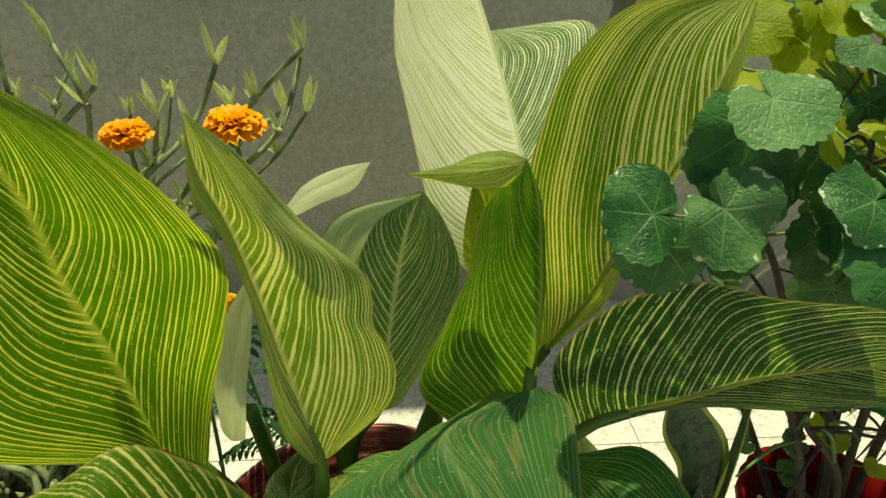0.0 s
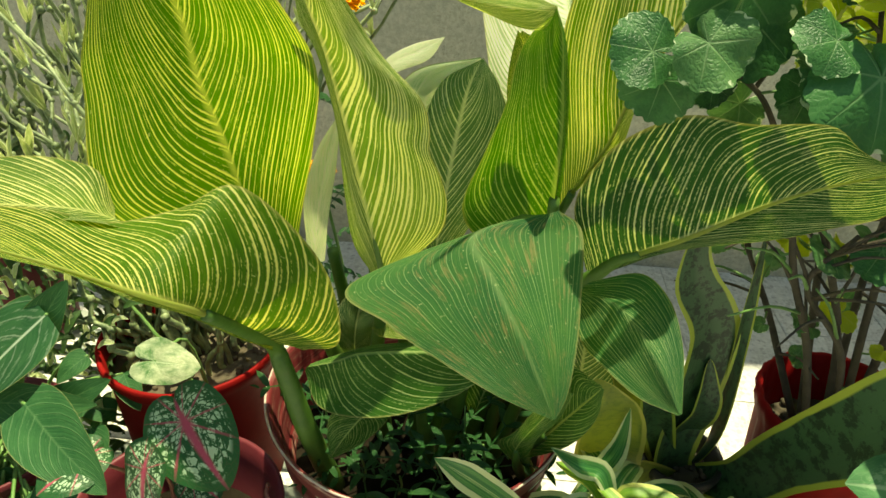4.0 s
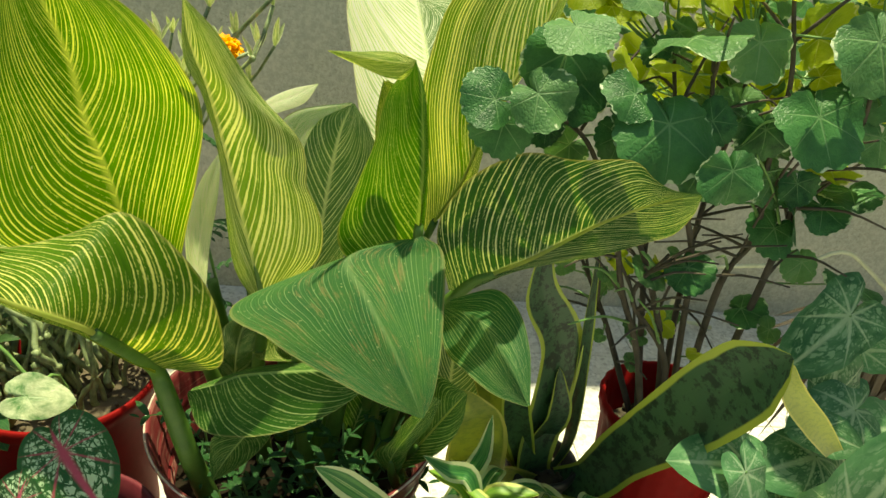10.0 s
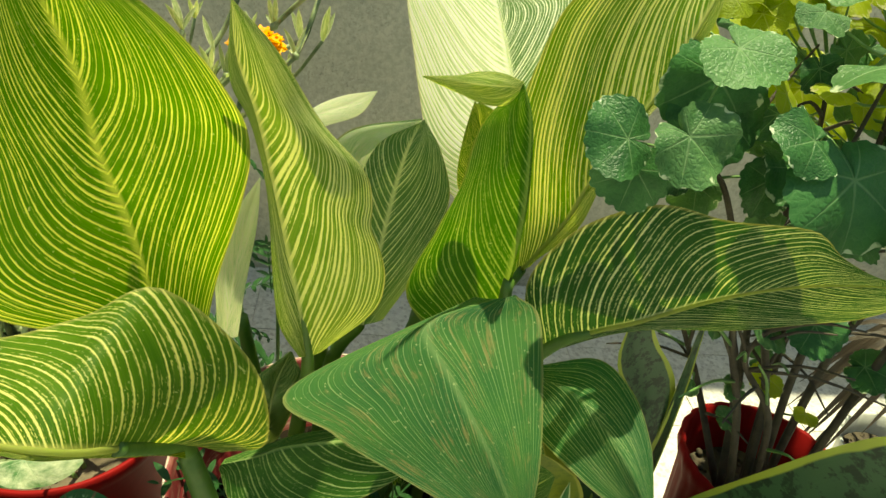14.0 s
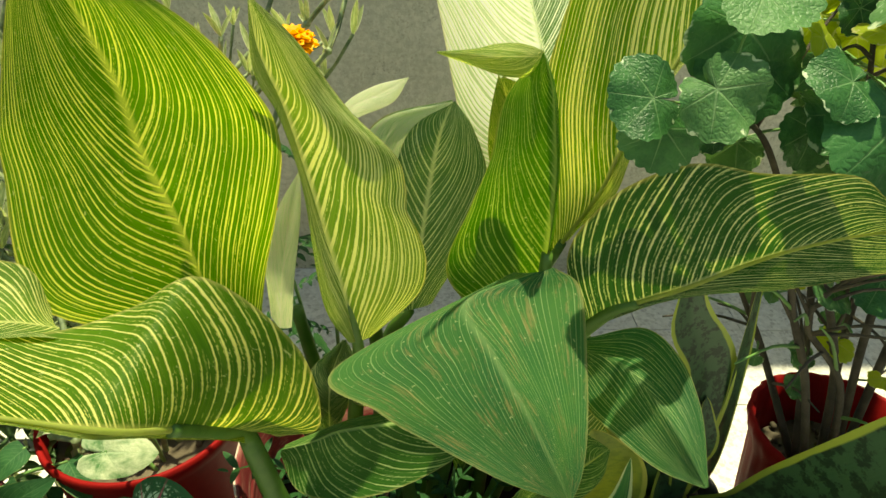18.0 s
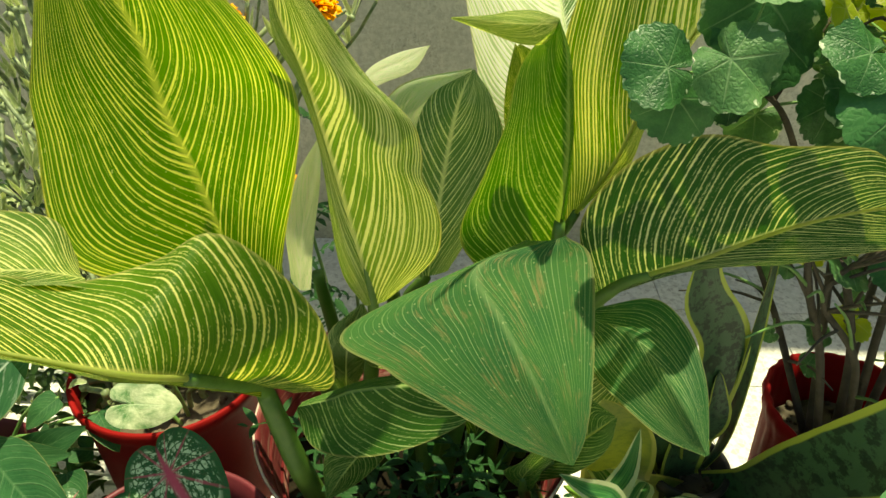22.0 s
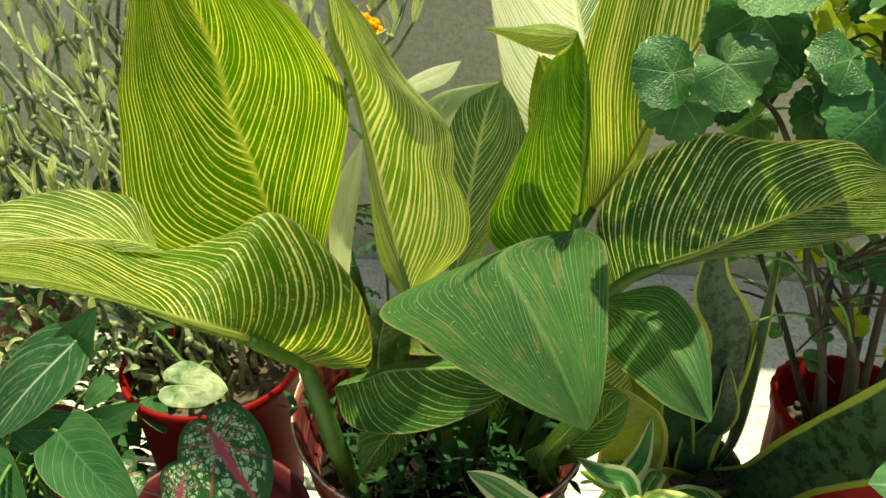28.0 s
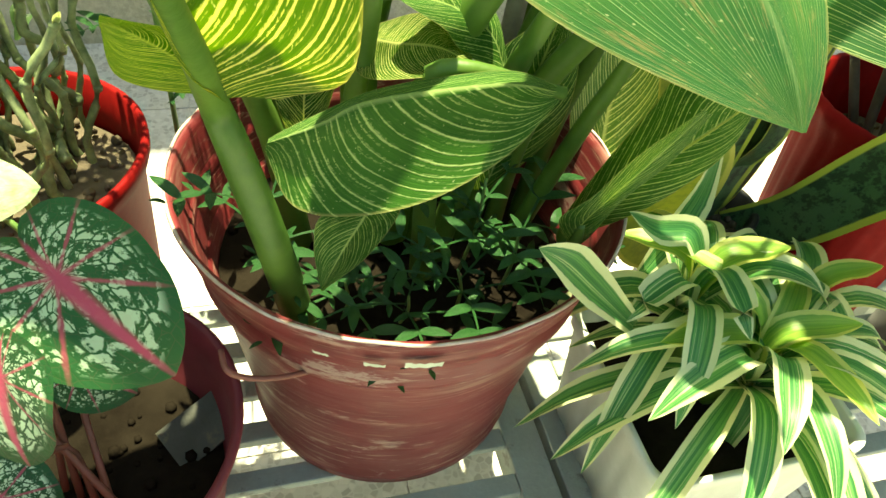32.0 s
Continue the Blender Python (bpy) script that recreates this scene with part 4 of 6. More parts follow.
# ---- leaf kinds for the other plants ----
def polar_material(name, a, b, vein, veins=9.0, vein_w=0.035, margin=None, fleck=None, trans=0.35, rough=0.42, margin_at=0.80, vein_mix=0.6, second=None, quilt=0.22):
    """A leaf with u as the part of the way to its margin and v as the turn round its stalk (0.5 towards the tip)."""
    k = Mat(name)
    sep = k.node("ShaderNodeSeparateXYZ", 0, i0=k.uv()).node
    u, v = sep.outputs[0], sep.outputs[1]
    r = k.math("MULTIPLY", k.rand(), 61.0)
    ang = k.math("MULTIPLY", k.math("SUBTRACT", v, 0.5), 6.2832)
    x = k.math("MULTIPLY", u, k.math("SINE", ang))
    y = k.math("MULTIPLY", u, k.math("COSINE", ang))
    p = k.vec(x, y, r)
    big = k.noise(p, 2.2, 4.0, 0.6)
    col = k.mix(k.ramp(big, (0.36, 0.0), (0.64, 1.0)), a, b)
    col = k.mix(k.math("MULTIPLY", k.rand(), 0.55), col, tuple(q * 1.45 for q in b))
    saw = k.math("ABSOLUTE", k.math("SUBTRACT", k.math("FRACT", k.math("ADD", k.math("MULTIPLY", v, veins), veins * 0.5)), 0.5))
    dist = k.math("MULTIPLY", k.math("DIVIDE", k.math("MULTIPLY", k.math("SUBTRACT", 0.5, saw), 6.2832), veins), u)
    dist = k.math("DIVIDE", dist, k.math("SUBTRACT", 1.25, u))
    vm = k.ramp(dist, (vein_w * 0.35, 1.0), (vein_w, 0.0))
    fade = k.ramp(u, (0.70, 1.0), (1.0, 0.25))
    if fleck:
        bend = k.math("MULTIPLY", k.math("SUBTRACT", k.noise(p, 6.0, 3.0, 0.6), 0.5), 1.3)
        rays = k.vec(k.math("ADD", k.math("MULTIPLY", v, 30.0), bend), k.math("ADD", k.math("MULTIPLY", u, 7.0), bend), r)
        cells = k.node("ShaderNodeTexVoronoi", 0, props=[("feature", "DISTANCE_TO_EDGE")], Vector=rays, Scale=1.0)
        patch = k.noise(p, 6.0, 4.0, 0.65)
        m = k.math("MULTIPLY", k.ramp(cells, (0.06, 0.0), (0.13, 1.0)), k.ramp(patch, (0.46, 0.0), (0.52, 1.0)))
        m = k.math("MULTIPLY", m, k.ramp(u, (0.80, 1.0), (0.90, 0.0)))
        col = k.mix(m, col, fleck)
    small = k.node("ShaderNodeTexVoronoi", 0, props=[("feature", "DISTANCE_TO_EDGE")], Vector=p, Scale=9.0)
    col = k.mix(k.ramp(small, (0.0, 0.07), (0.05, 0.0)), col, vein)
    if margin:
        wob = k.math("ADD", k.math("ADD", u, k.math("MULTIPLY", k.math("FRACT", k.math("MULTIPLY", r, 3.7)), 0.12)), k.math("MULTIPLY", k.math("SUBTRACT", k.noise(p, 2.6, 3.0, 0.6), 0.5), 0.95))
        col = k.mix(k.ramp(k.math("MULTIPLY", wob, 0.6), (margin_at * 0.6, 0.0), (margin_at * 0.6 + 0.03, 1.0)), col, margin)
    col = k.mix(k.math("MULTIPLY", k.math("MULTIPLY", vm, fade), vein_mix), col, vein)
    if second:
        hub = 0.22 if vein_w > 0.05 else 0.06
        saw2 = k.math("ABSOLUTE", k.math("SUBTRACT", k.math("FRACT", k.math("ADD", k.math("MULTIPLY", v, second[0]), second[0] * 0.5)), 0.5))
        d2 = k.math("MULTIPLY", k.math("MULTIPLY", k.math("SUBTRACT", 0.5, saw2), 6.2832 / second[0]), u)
        d2 = k.math("ADD", d2, k.math("MULTIPLY", k.math("SUBTRACT", k.noise(p, 5.0, 2.0), 0.5), 0.05))
        col = k.mix(k.math("MULTIPLY", k.ramp(d2, (second[1] * 0.3, 0.7), (second[1], 0.0)), fade), col, vein)
        col = k.mix(k.ramp(u, (0.02, 0.8), (hub, 0.0)), col, vein)
    h = k.math("ADD", k.math("MULTIPLY", vm, -0.8), k.math("ADD", k.noise(p, 9.0, 3.0), k.ramp(small, (0.0, 0.0), (0.25, 0.25))))
    tc = k.mix(0.6, col, k.mix(1.0, col, (1.0, 0.95, 0.3), "MULTIPLY"))
    return k.done(col, rough, normal=k.bump(h, quilt, 0.003), trans=trans, trans_color=tc, spec=0.22)


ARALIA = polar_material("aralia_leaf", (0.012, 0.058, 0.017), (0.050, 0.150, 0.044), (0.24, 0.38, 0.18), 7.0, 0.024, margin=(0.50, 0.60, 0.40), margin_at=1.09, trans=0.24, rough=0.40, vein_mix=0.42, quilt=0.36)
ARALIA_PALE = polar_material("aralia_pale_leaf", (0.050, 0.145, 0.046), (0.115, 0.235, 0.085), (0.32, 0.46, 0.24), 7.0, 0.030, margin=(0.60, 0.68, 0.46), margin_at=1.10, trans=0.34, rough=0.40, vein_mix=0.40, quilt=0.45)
# yellow of young leaves, also painted on leaves meant as sunlit
ARALIA_YELLOW = polar_material("aralia_young_and_lit_leaf", (0.28, 0.38, 0.03), (0.40, 0.48, 0.05), (0.55, 0.58, 0.2), 7.0, 0.03, margin=(0.66, 0.66, 0.34), margin_at=1.05, trans=0.66, quilt=0.3)
CALADIUM = polar_material("caladium_leaf", (0.012, 0.062, 0.020), (0.022, 0.088, 0.026), (0.46, 0.070, 0.13), 2.0, 0.10, second=(9.0, 0.030), fleck=(0.44, 0.60, 0.40), vein_mix=0.95, trans=0.22)
SYNGONIUM = polar_material("syngonium_leaf", (0.026, 0.105, 0.040), (0.105, 0.245, 0.105), (0.46, 0.58, 0.38), 9.0, 0.055, trans=0.3, vein_mix=0.65, fleck=(0.22, 0.36, 0.20))
ARROW_LEAF = canna_material("plain_arrow_leaf", (0.050, 0.150, 0.052), (0.026, 0.098, 0.034), (0.16, 0.29, 0.13), 9.0, 0.05, 0.26, 0.45, 0.3, 0.4, mealy=0.1, ridge=0.4, rough=0.42)
ARROW_WHITE = canna_material("white_ribbed_arrow_leaf", (0.045, 0.140, 0.050), (0.024, 0.092, 0.034), (0.60, 0.70, 0.54), 5.0, 0.030, 0.26, 0.5, 0.3, 0.35, mealy=0.1, ridge=1.0, rough=0.42)
# the pale patches paint sunlight on a green leaf
POTHOS = polar_material("sun_patched_leaf", (0.07, 0.20, 0.055), (0.58, 0.63, 0.40), (0.45, 0.56, 0.32), 7.0, 0.02, trans=0.3)


def strap_material(name, body, dark, edge, edge_at, mottle=0.0, streak=0.0, trans=0.25, rough=0.38):
    k = Mat(name)
    sep = k.node("ShaderNodeSeparateXYZ", 0, i0=k.uv()).node
    u, v = sep.outputs[0], sep.outputs[1]
    r = k.math("MULTIPLY", k.rand(), 71.0)
    au = k.math("ABSOLUTE", u)
    if mottle:
        m = k.noise(k.vec(k.math("MULTIPLY", u, 2.6), k.math("MULTIPLY", v, 34.0), r), 1.0, 6.0, 0.7)
        col = k.mix(k.ramp(m, (0.50, 0.0), (0.57, mottle)), body, dark)
    else:
        m = k.noise(k.vec(k.math("MULTIPLY", u, 9.0), k.math("MULTIPLY", v, 0.8), r), 1.0, 3.0)
        col = k.mix(k.ramp(m, (0.42, 0.0), (0.60, 1.0)), body, dark)
    wob = k.math("ADD", au, k.math("MULTIPLY", k.math("SUBTRACT", k.noise(k.vec(u, k.math("MULTIPLY", v, 4.0), r), 1.5, 3.0), 0.5), 0.22))
    col = k.mix(k.ramp(wob, (edge_at, 0.0), (edge_at + 0.05, 1.0)), col, edge)
    if streak:
        q = k.noise(k.vec(k.math("MULTIPLY", u, 11.0), k.math("MULTIPLY", v, 0.5), r), 1.0, 1.0)
        col = k.mix(k.ramp(q, (0.60, 0.0), (0.66, streak)), col, edge)
    tc = k.mix(0.5, col, k.mix(1.0, col, (1.0, 0.95, 0.4), "MULTIPLY"))
    g = k.noise(k.vec(k.math("MULTIPLY", u, 16.0), k.math("MULTIPLY", v, 1.5), r), 1.0, 2.0)
    return k.done(col, rough, normal=k.bump(g, 0.3, 0.001), trans=trans, trans_color=tc, spec=0.45)


SNAKE = strap_material("snake_plant_leaf", (0.038, 0.094, 0.042), (0.007, 0.022, 0.011), (0.34, 0.40, 0.06), 0.79, mottle=0.95, trans=0.08)
SNAKE_YELLOW = strap_material("snake_plant_yellow_leaf", (0.26, 0.30, 0.05), (0.14, 0.20, 0.04), (0.46, 0.42, 0.10), 0.86, mottle=0.5, trans=0.2)
DRACAENA = strap_material("striped_dracaena_leaf", (0.040, 0.185, 0.050), (0.15, 0.37, 0.10), (0.70, 0.75, 0.42), 0.60, streak=0.6, trans=0.35)
DRACAENA_YOUNG = strap_material("young_dracaena_leaf", (0.20, 0.40, 0.06), (0.30, 0.48, 0.08), (0.62, 0.66, 0.18), 0.70, trans=0.4)
JOINTED = surface("jointed_stem", (0.060, 0.095, 0.035), (0.34, 0.40, 0.19), 30.0, 0.55, 120.0, 0.3, stain=(0.15, 0.14, 0.10))
JOINT_LEAF = plain_leaf("white_edged_small_leaf", (0.36, 0.48, 0.17), (0.70, 0.77, 0.42), 0.46, margin=(0.92, 0.92, 0.70))
FERNY = plain_leaf("marigold_leaf", (0.018, 0.075, 0.020), (0.032, 0.105, 0.026), 0.25)
BRONZE = plain_leaf("brown_strap_leaf", (0.045, 0.036, 0.026), (0.085, 0.066, 0.045), 0.1)
CREAM = surface("cream_hose", (0.50, 0.52, 0.33), (0.60, 0.60, 0.42), 30.0, 0.5)
ORANGE = surface("marigold_petal", (0.90, 0.36, 0.0), (0.95, 0.48, 0.005), 40.0, 0.6, 200.0, 0.2, trans=0.35)
PETIOLE_PINK = surface("pink_petiole", (0.30, 0.12, 0.08), (0.22, 0.10, 0.06), 40.0, 0.5)
PETIOLE = surface("green_petiole", (0.10, 0.22, 0.05), (0.16, 0.28, 0.08), 40.0, 0.5)

OUTLINES = {
    "heart": (1.0, 0.74, 0.60, 0.55, 0.56, 0.60, 0.50, 0.16),
    "kidney": (1.0, 1.02, 1.0, 0.92, 0.78, 0.62, 0.50, 0.10),
    "caladium": (1.0, 0.82, 0.66, 0.58, 0.54, 0.53, 0.50, 0.40),
    "arrow": (1.0, 0.66, 0.47, 0.41, 0.44, 0.54, 0.42, 0.10),
    "round": (0.98, 1.0, 1.0, 1.0, 0.99, 0.96, 0.90, 0.62),
    "fan": (0.90, 0.98, 1.04, 1.0, 0.86, 0.70, 0.50, 0.14),
}
ANGLES = (0, 30, 60, 90, 120, 150, 170, 180)


def frame_of(tip, normal):
    y = Vector(tip).normalized()
    n = Vector(normal)
    n = (n - y * n.dot(y)).normalized()
    return y.cross(n), y, n


def polar_leaf(centre, tip, normal, length, kind, cup=0.12, scallop=0.0, teeth=15, wave=0.05, seed=0, spokes=40, rings=6, droop=0.0):
    """A broad leaf round its stalk: tip is the way to the apex, normal its upper side."""
    rnd = random.Random(seed)
    x, y, n = frame_of(tip, normal)
    c = Vector(centre)
    ph = rnd.uniform(0, 6.28)
    ph2 = rnd.uniform(0, 6.28)
    table = OUTLINES[kind]
    bm = bmesh.new()
    uvl = bm.loops.layers.uv.new("UVMap")
    uvs, grid = {}, []
    for s in range(spokes + 1):
        th = -math.pi + 2 * math.pi * s / spokes
        r = float(np.interp(abs(math.degrees(th)), ANGLES, table)) * length
        r *= 1 + scallop * abs(math.sin(th * teeth / 2 + ph)) - scallop * 0.5 + (0.045 * math.sin(3 * th + ph2) + 0.015 * math.sin(5 * th + 2 * ph) if scallop else 0.03 * math.sin(3 * th + ph2))
        col = []
        for i in range(rings + 1):
            u = i / rings
            px, py = r * u * math.sin(th), r * u * math.cos(th)
            h = -cup * length * u * u + wave * length * u * u * math.sin(4 * th + ph) + 0.10 * length * u * abs(math.sin(th)) - droop * max(py, 0) ** 2 / length
            vert = bm.verts.new(c + x * px + y * py + n * h)
            uvs[vert] = (u, s / spokes)
            col.append(vert)
        grid.append(col)
    for a, b in zip(grid, grid[1:]):
        for i in range(rings):
            f = bm.faces.new((a[i], a[i + 1], b[i + 1], b[i]))
            for lo in f.loops:
                lo[uvl].uv = uvs[lo.vert]
    return bm


def strap_leaf(pts, width, face, fold=0.25, shape="strap", n=14, m=3, bm=None):
    """A long narrow leaf along a few places; face is the way its upper side looks."""
    own = bm is None
    bm = bm or bmesh.new()
    uvl = bm.loops.layers.uv.get("UVMap") or bm.loops.layers.uv.new("UVMap")
    c = spline(pts, n)
    uvs, rows = {}, []
    for i, q in enumerate(c):
        v = i / n
        d = (c[min(i + 1, n)] - c[max(i - 1, 0)]).normalized()
        f = Vector(face)
        side = d.cross(f)
        side = side.normalized() if side.length > 1e-4 else Vector((1, 0, 0))
        up = side.cross(d)
        if shape == "strap":
            w = width * (0.55 + 0.45 * min(1.0, v * 3)) * min(1.0, (1.001 - v) * 2.6) ** 0.75
        elif shape == "paddle":
            w = width * (0.30 + 0.70 * math.sin(math.pi * (0.06 + 0.62 * v)) ** 0.9) * min(1.0, (1.001 - v) * 7.0) ** 0.5 * (1.0 + 0.05 * math.sin(11 * v))
        elif shape == "sword":
            w = width * (0.7 + 0.3 * math.sin(math.pi * min(v * 1.2, 1.0))) * min(1.0, (1.001 - v) * 4.0) ** 0.6
        elif shape == "broad":
            w = width * (math.sin(math.pi * (0.10 + 0.90 * v) ** 0.62) ** 0.75 if v < 1 else 0.0)
        else:
            w = width * math.sin(math.pi * (0.04 + 0.96 * v) ** 0.8) ** 0.8 if v < 1 else 0.0
        row = []
        for j in range(-m, m + 1):
            u = j / m
            vert = bm.verts.new(q + side * (u * w * 0.5) + up * (fold * abs(u) ** 1.4 * w * 0.5))
            uvs[vert] = (u, v)
            row.append(vert)
        rows.append(row)
    for a, b in zip(rows, rows[1:]):
        for j in range(2 * m):
            f = bm.faces.new((a[j], a[j + 1], b[j + 1], b[j]))
            for lo in f.loops:
                lo[uvl].uv = uvs[lo.vert]
    return bm


def simple_pot(name, at, r, h, base, material, label, soil_z, soil_mat, lip=0.012, flute=0.0, flutes=0, wob=0.004, seed=1):
    p = thing(name, at, label, "plant pot")
    t = 0.004
    prof = [(base, 0.0), (base + 0.003, 0.004)]
    prof += [(base + (r - 0.006 - base) * q, h * (0.02 + 0.86 * q)) for q in (0.15, 0.4, 0.7, 1.0)]
    prof += [(r, h - lip * 1.8), (r + 0.003, h - lip), (r + 0.003, h - 0.002), (r, h), (r - t, h - 0.003), (r - t - 0.005, h * 0.85), (base, h * 0.15), (base * 0.9, h * 0.12)]
    part("shell", lathe(bmesh.new(), prof, 80, wob=wob, seed=seed, flute=flute, flutes=flutes), material, p)
    q = (soil_z - 0.02 * h) / (0.86 * h)
    soil((0, 0), base + (r - 0.012 - base) * min(1, q), soil_z, seed + 10, soil_mat, p)
    return p


# ---- pots ----
left_red_pot = simple_pot("plant_pot", (-0.335, 0.095, 0), 0.124, 0.275, 0.104, POT_BRIGHT, "bright red plastic pot of dry soil holding jointed stems", 0.23, SOIL, seed=2)
right_red_pot = simple_pot("plant_pot", (0.510, -0.005, 0), 0.096, 0.340, 0.068, POT_BRIGHT, "bright red fluted plastic pot in sunlight", 0.27, SOIL_DARK, flute=0.014, flutes=26, seed=4)
caladium_pot = simple_pot("plant_pot", (-0.272, -0.142, 0.008), 0.124, 0.195, 0.090, POT_MAROON, "maroon plastic pot with shade-darkened earth and a slate piece", 0.115, SOIL_SHADE, lip=0.006, seed=6)


def planter_box(x0, x1, y0, y1, h, label):
    """A tapered rectangular planter with rounded corners and upright ribs."""
    cx, cy = (x0 + x1) / 2, (y0 + y1) / 2
    p = thing("plant_pot", (cx, cy, 0), label, "plant pot")
    hx, hy, r = (x1 - x0) / 2, (y1 - y0) / 2, 0.022
    sides = []
    for qx, qy, a0 in ((1, 1, 0), (-1, 1, 90), (-1, -1, 180), (1, -1, 270)):
        sides += [(qx * (hx - r) + r * math.cos(radians(a0 + b)), qy * (hy - r) + r * math.sin(radians(a0 + b))) for b in range(0, 91, 15)]
    ring = []
    for (xa, ya), (xb, yb) in zip(sides, sides[1:] + sides[:1]):
        n = max(1, int(math.hypot(xb - xa, yb - ya) / 0.003))
        ring += [(xa + (xb - xa) * i / n, ya + (yb - ya) * i / n) for i in range(n)]
    bm = bmesh.new()
    rows = []
    for z, grow, rib in ((0.0, 0.90, 1), (h * 0.5, 0.945, 1), (h - 0.020, 0.985, 1), (h - 0.016, 1.02, 0), (h - 0.001, 1.025, 0), (h, 1.015, 0), (h - 0.002, 0.965, 0), (0.02, 0.87, 0)):
        row = []
        for i, (x, y) in enumerate(ring):
            k = grow + (0.007 * math.cos(i * 0.70) if rib else 0.0)
            row.append(bm.verts.new((x * k, y * k, z)))
        rows.append(row)
    for a, b in zip(rows, rows[1:]):
        for i in range(len(ring)):
            j = (i + 1) % len(ring)
            bm.faces.new((a[i], a[j], b[j], b[i]))
    bm.faces.new(rows[0][::-1])
    bm.faces.new(rows[-1])
    part("shell", bm, POT_WHITE, p)
    bm = bmesh.new()
    n = 14
    grid = [[bm.verts.new((hx * 0.93 * (2 * i / n - 1), hy * 0.93 * (2 * j / n - 1), h - 0.03 + 0.006 * noise.noise(Vector((i * 0.9, j * 0.9, 3.0))))) for j in range(n + 1)] for i in range(n + 1)]
    for i in range(n):
        for j in range(n):
            bm.faces.new((grid[i][j], grid[i + 1][j], grid[i + 1][j + 1], grid[i][j + 1]))
    part("soil", bm, SOIL_SHADE, p)
    return p


white_pot = planter_box(0.172, 0.385, -0.252, -0.052, 0.155, "white ribbed rectangular plastic planter with dark soil")
black_pot = simple_pot("plant_pot", (0.352, 0.022, 0), 0.052, 0.205, 0.042, POT_BLACK, "small black plastic nursery pot", 0.18, SOIL_DARK, seed=9)
syngonium_pot = simple_pot("plant_pot", (0.690, -0.090, 0), 0.085, 0.185, 0.065, POT_BLACK, "black plastic pot hidden under arrow-shaped leaves", 0.15, SOIL_SHADE, seed=11)
far_white_pot = simple_pot("plant_pot", (1.16, 0.36, FLOOR_Z), 0.120, 0.27, 0.095, POT_WHITE, "white ribbed pot holding brown strap leaves", 0.22, SOIL_DARK, flute=0.012, flutes=26, seed=13)
side_pot = simple_pot("plant_pot", (-0.56, -0.06, 0.008), 0.105, 0.20, 0.075, POT_MAROON, "dark maroon plastic pot under arrow-shaped leaves", 0.15, SOIL_DARK, seed=14)
bm = box(bmesh.new(), -0.028, 0.028, -0.02, 0.02, -0.003, 0.003)
slate = part("slate_piece", bm, STONE, smooth=False)
slate.matrix_world = Matrix.Translation((-0.186, -0.118, 0.131)) @ Euler((0.35, -0.25, 0.5)).to_matrix().to_4x4()
tagged(slate, "broken grey slate piece lying on soil in pot", "stone")

# ---- aralia bush ----
HUB = Vector((0.03, -0.62, 0.925))


def drawn(p, near=0.77):
    """Brings the far side of the bush closer, in proportion to its depth."""
    p = Vector(p)
    k = 1.0 + (near - 1.0) * min(1.0, max(0.0, (p.y + 0.12) / 0.25))
    return HUB + (p - HUB) * k, k


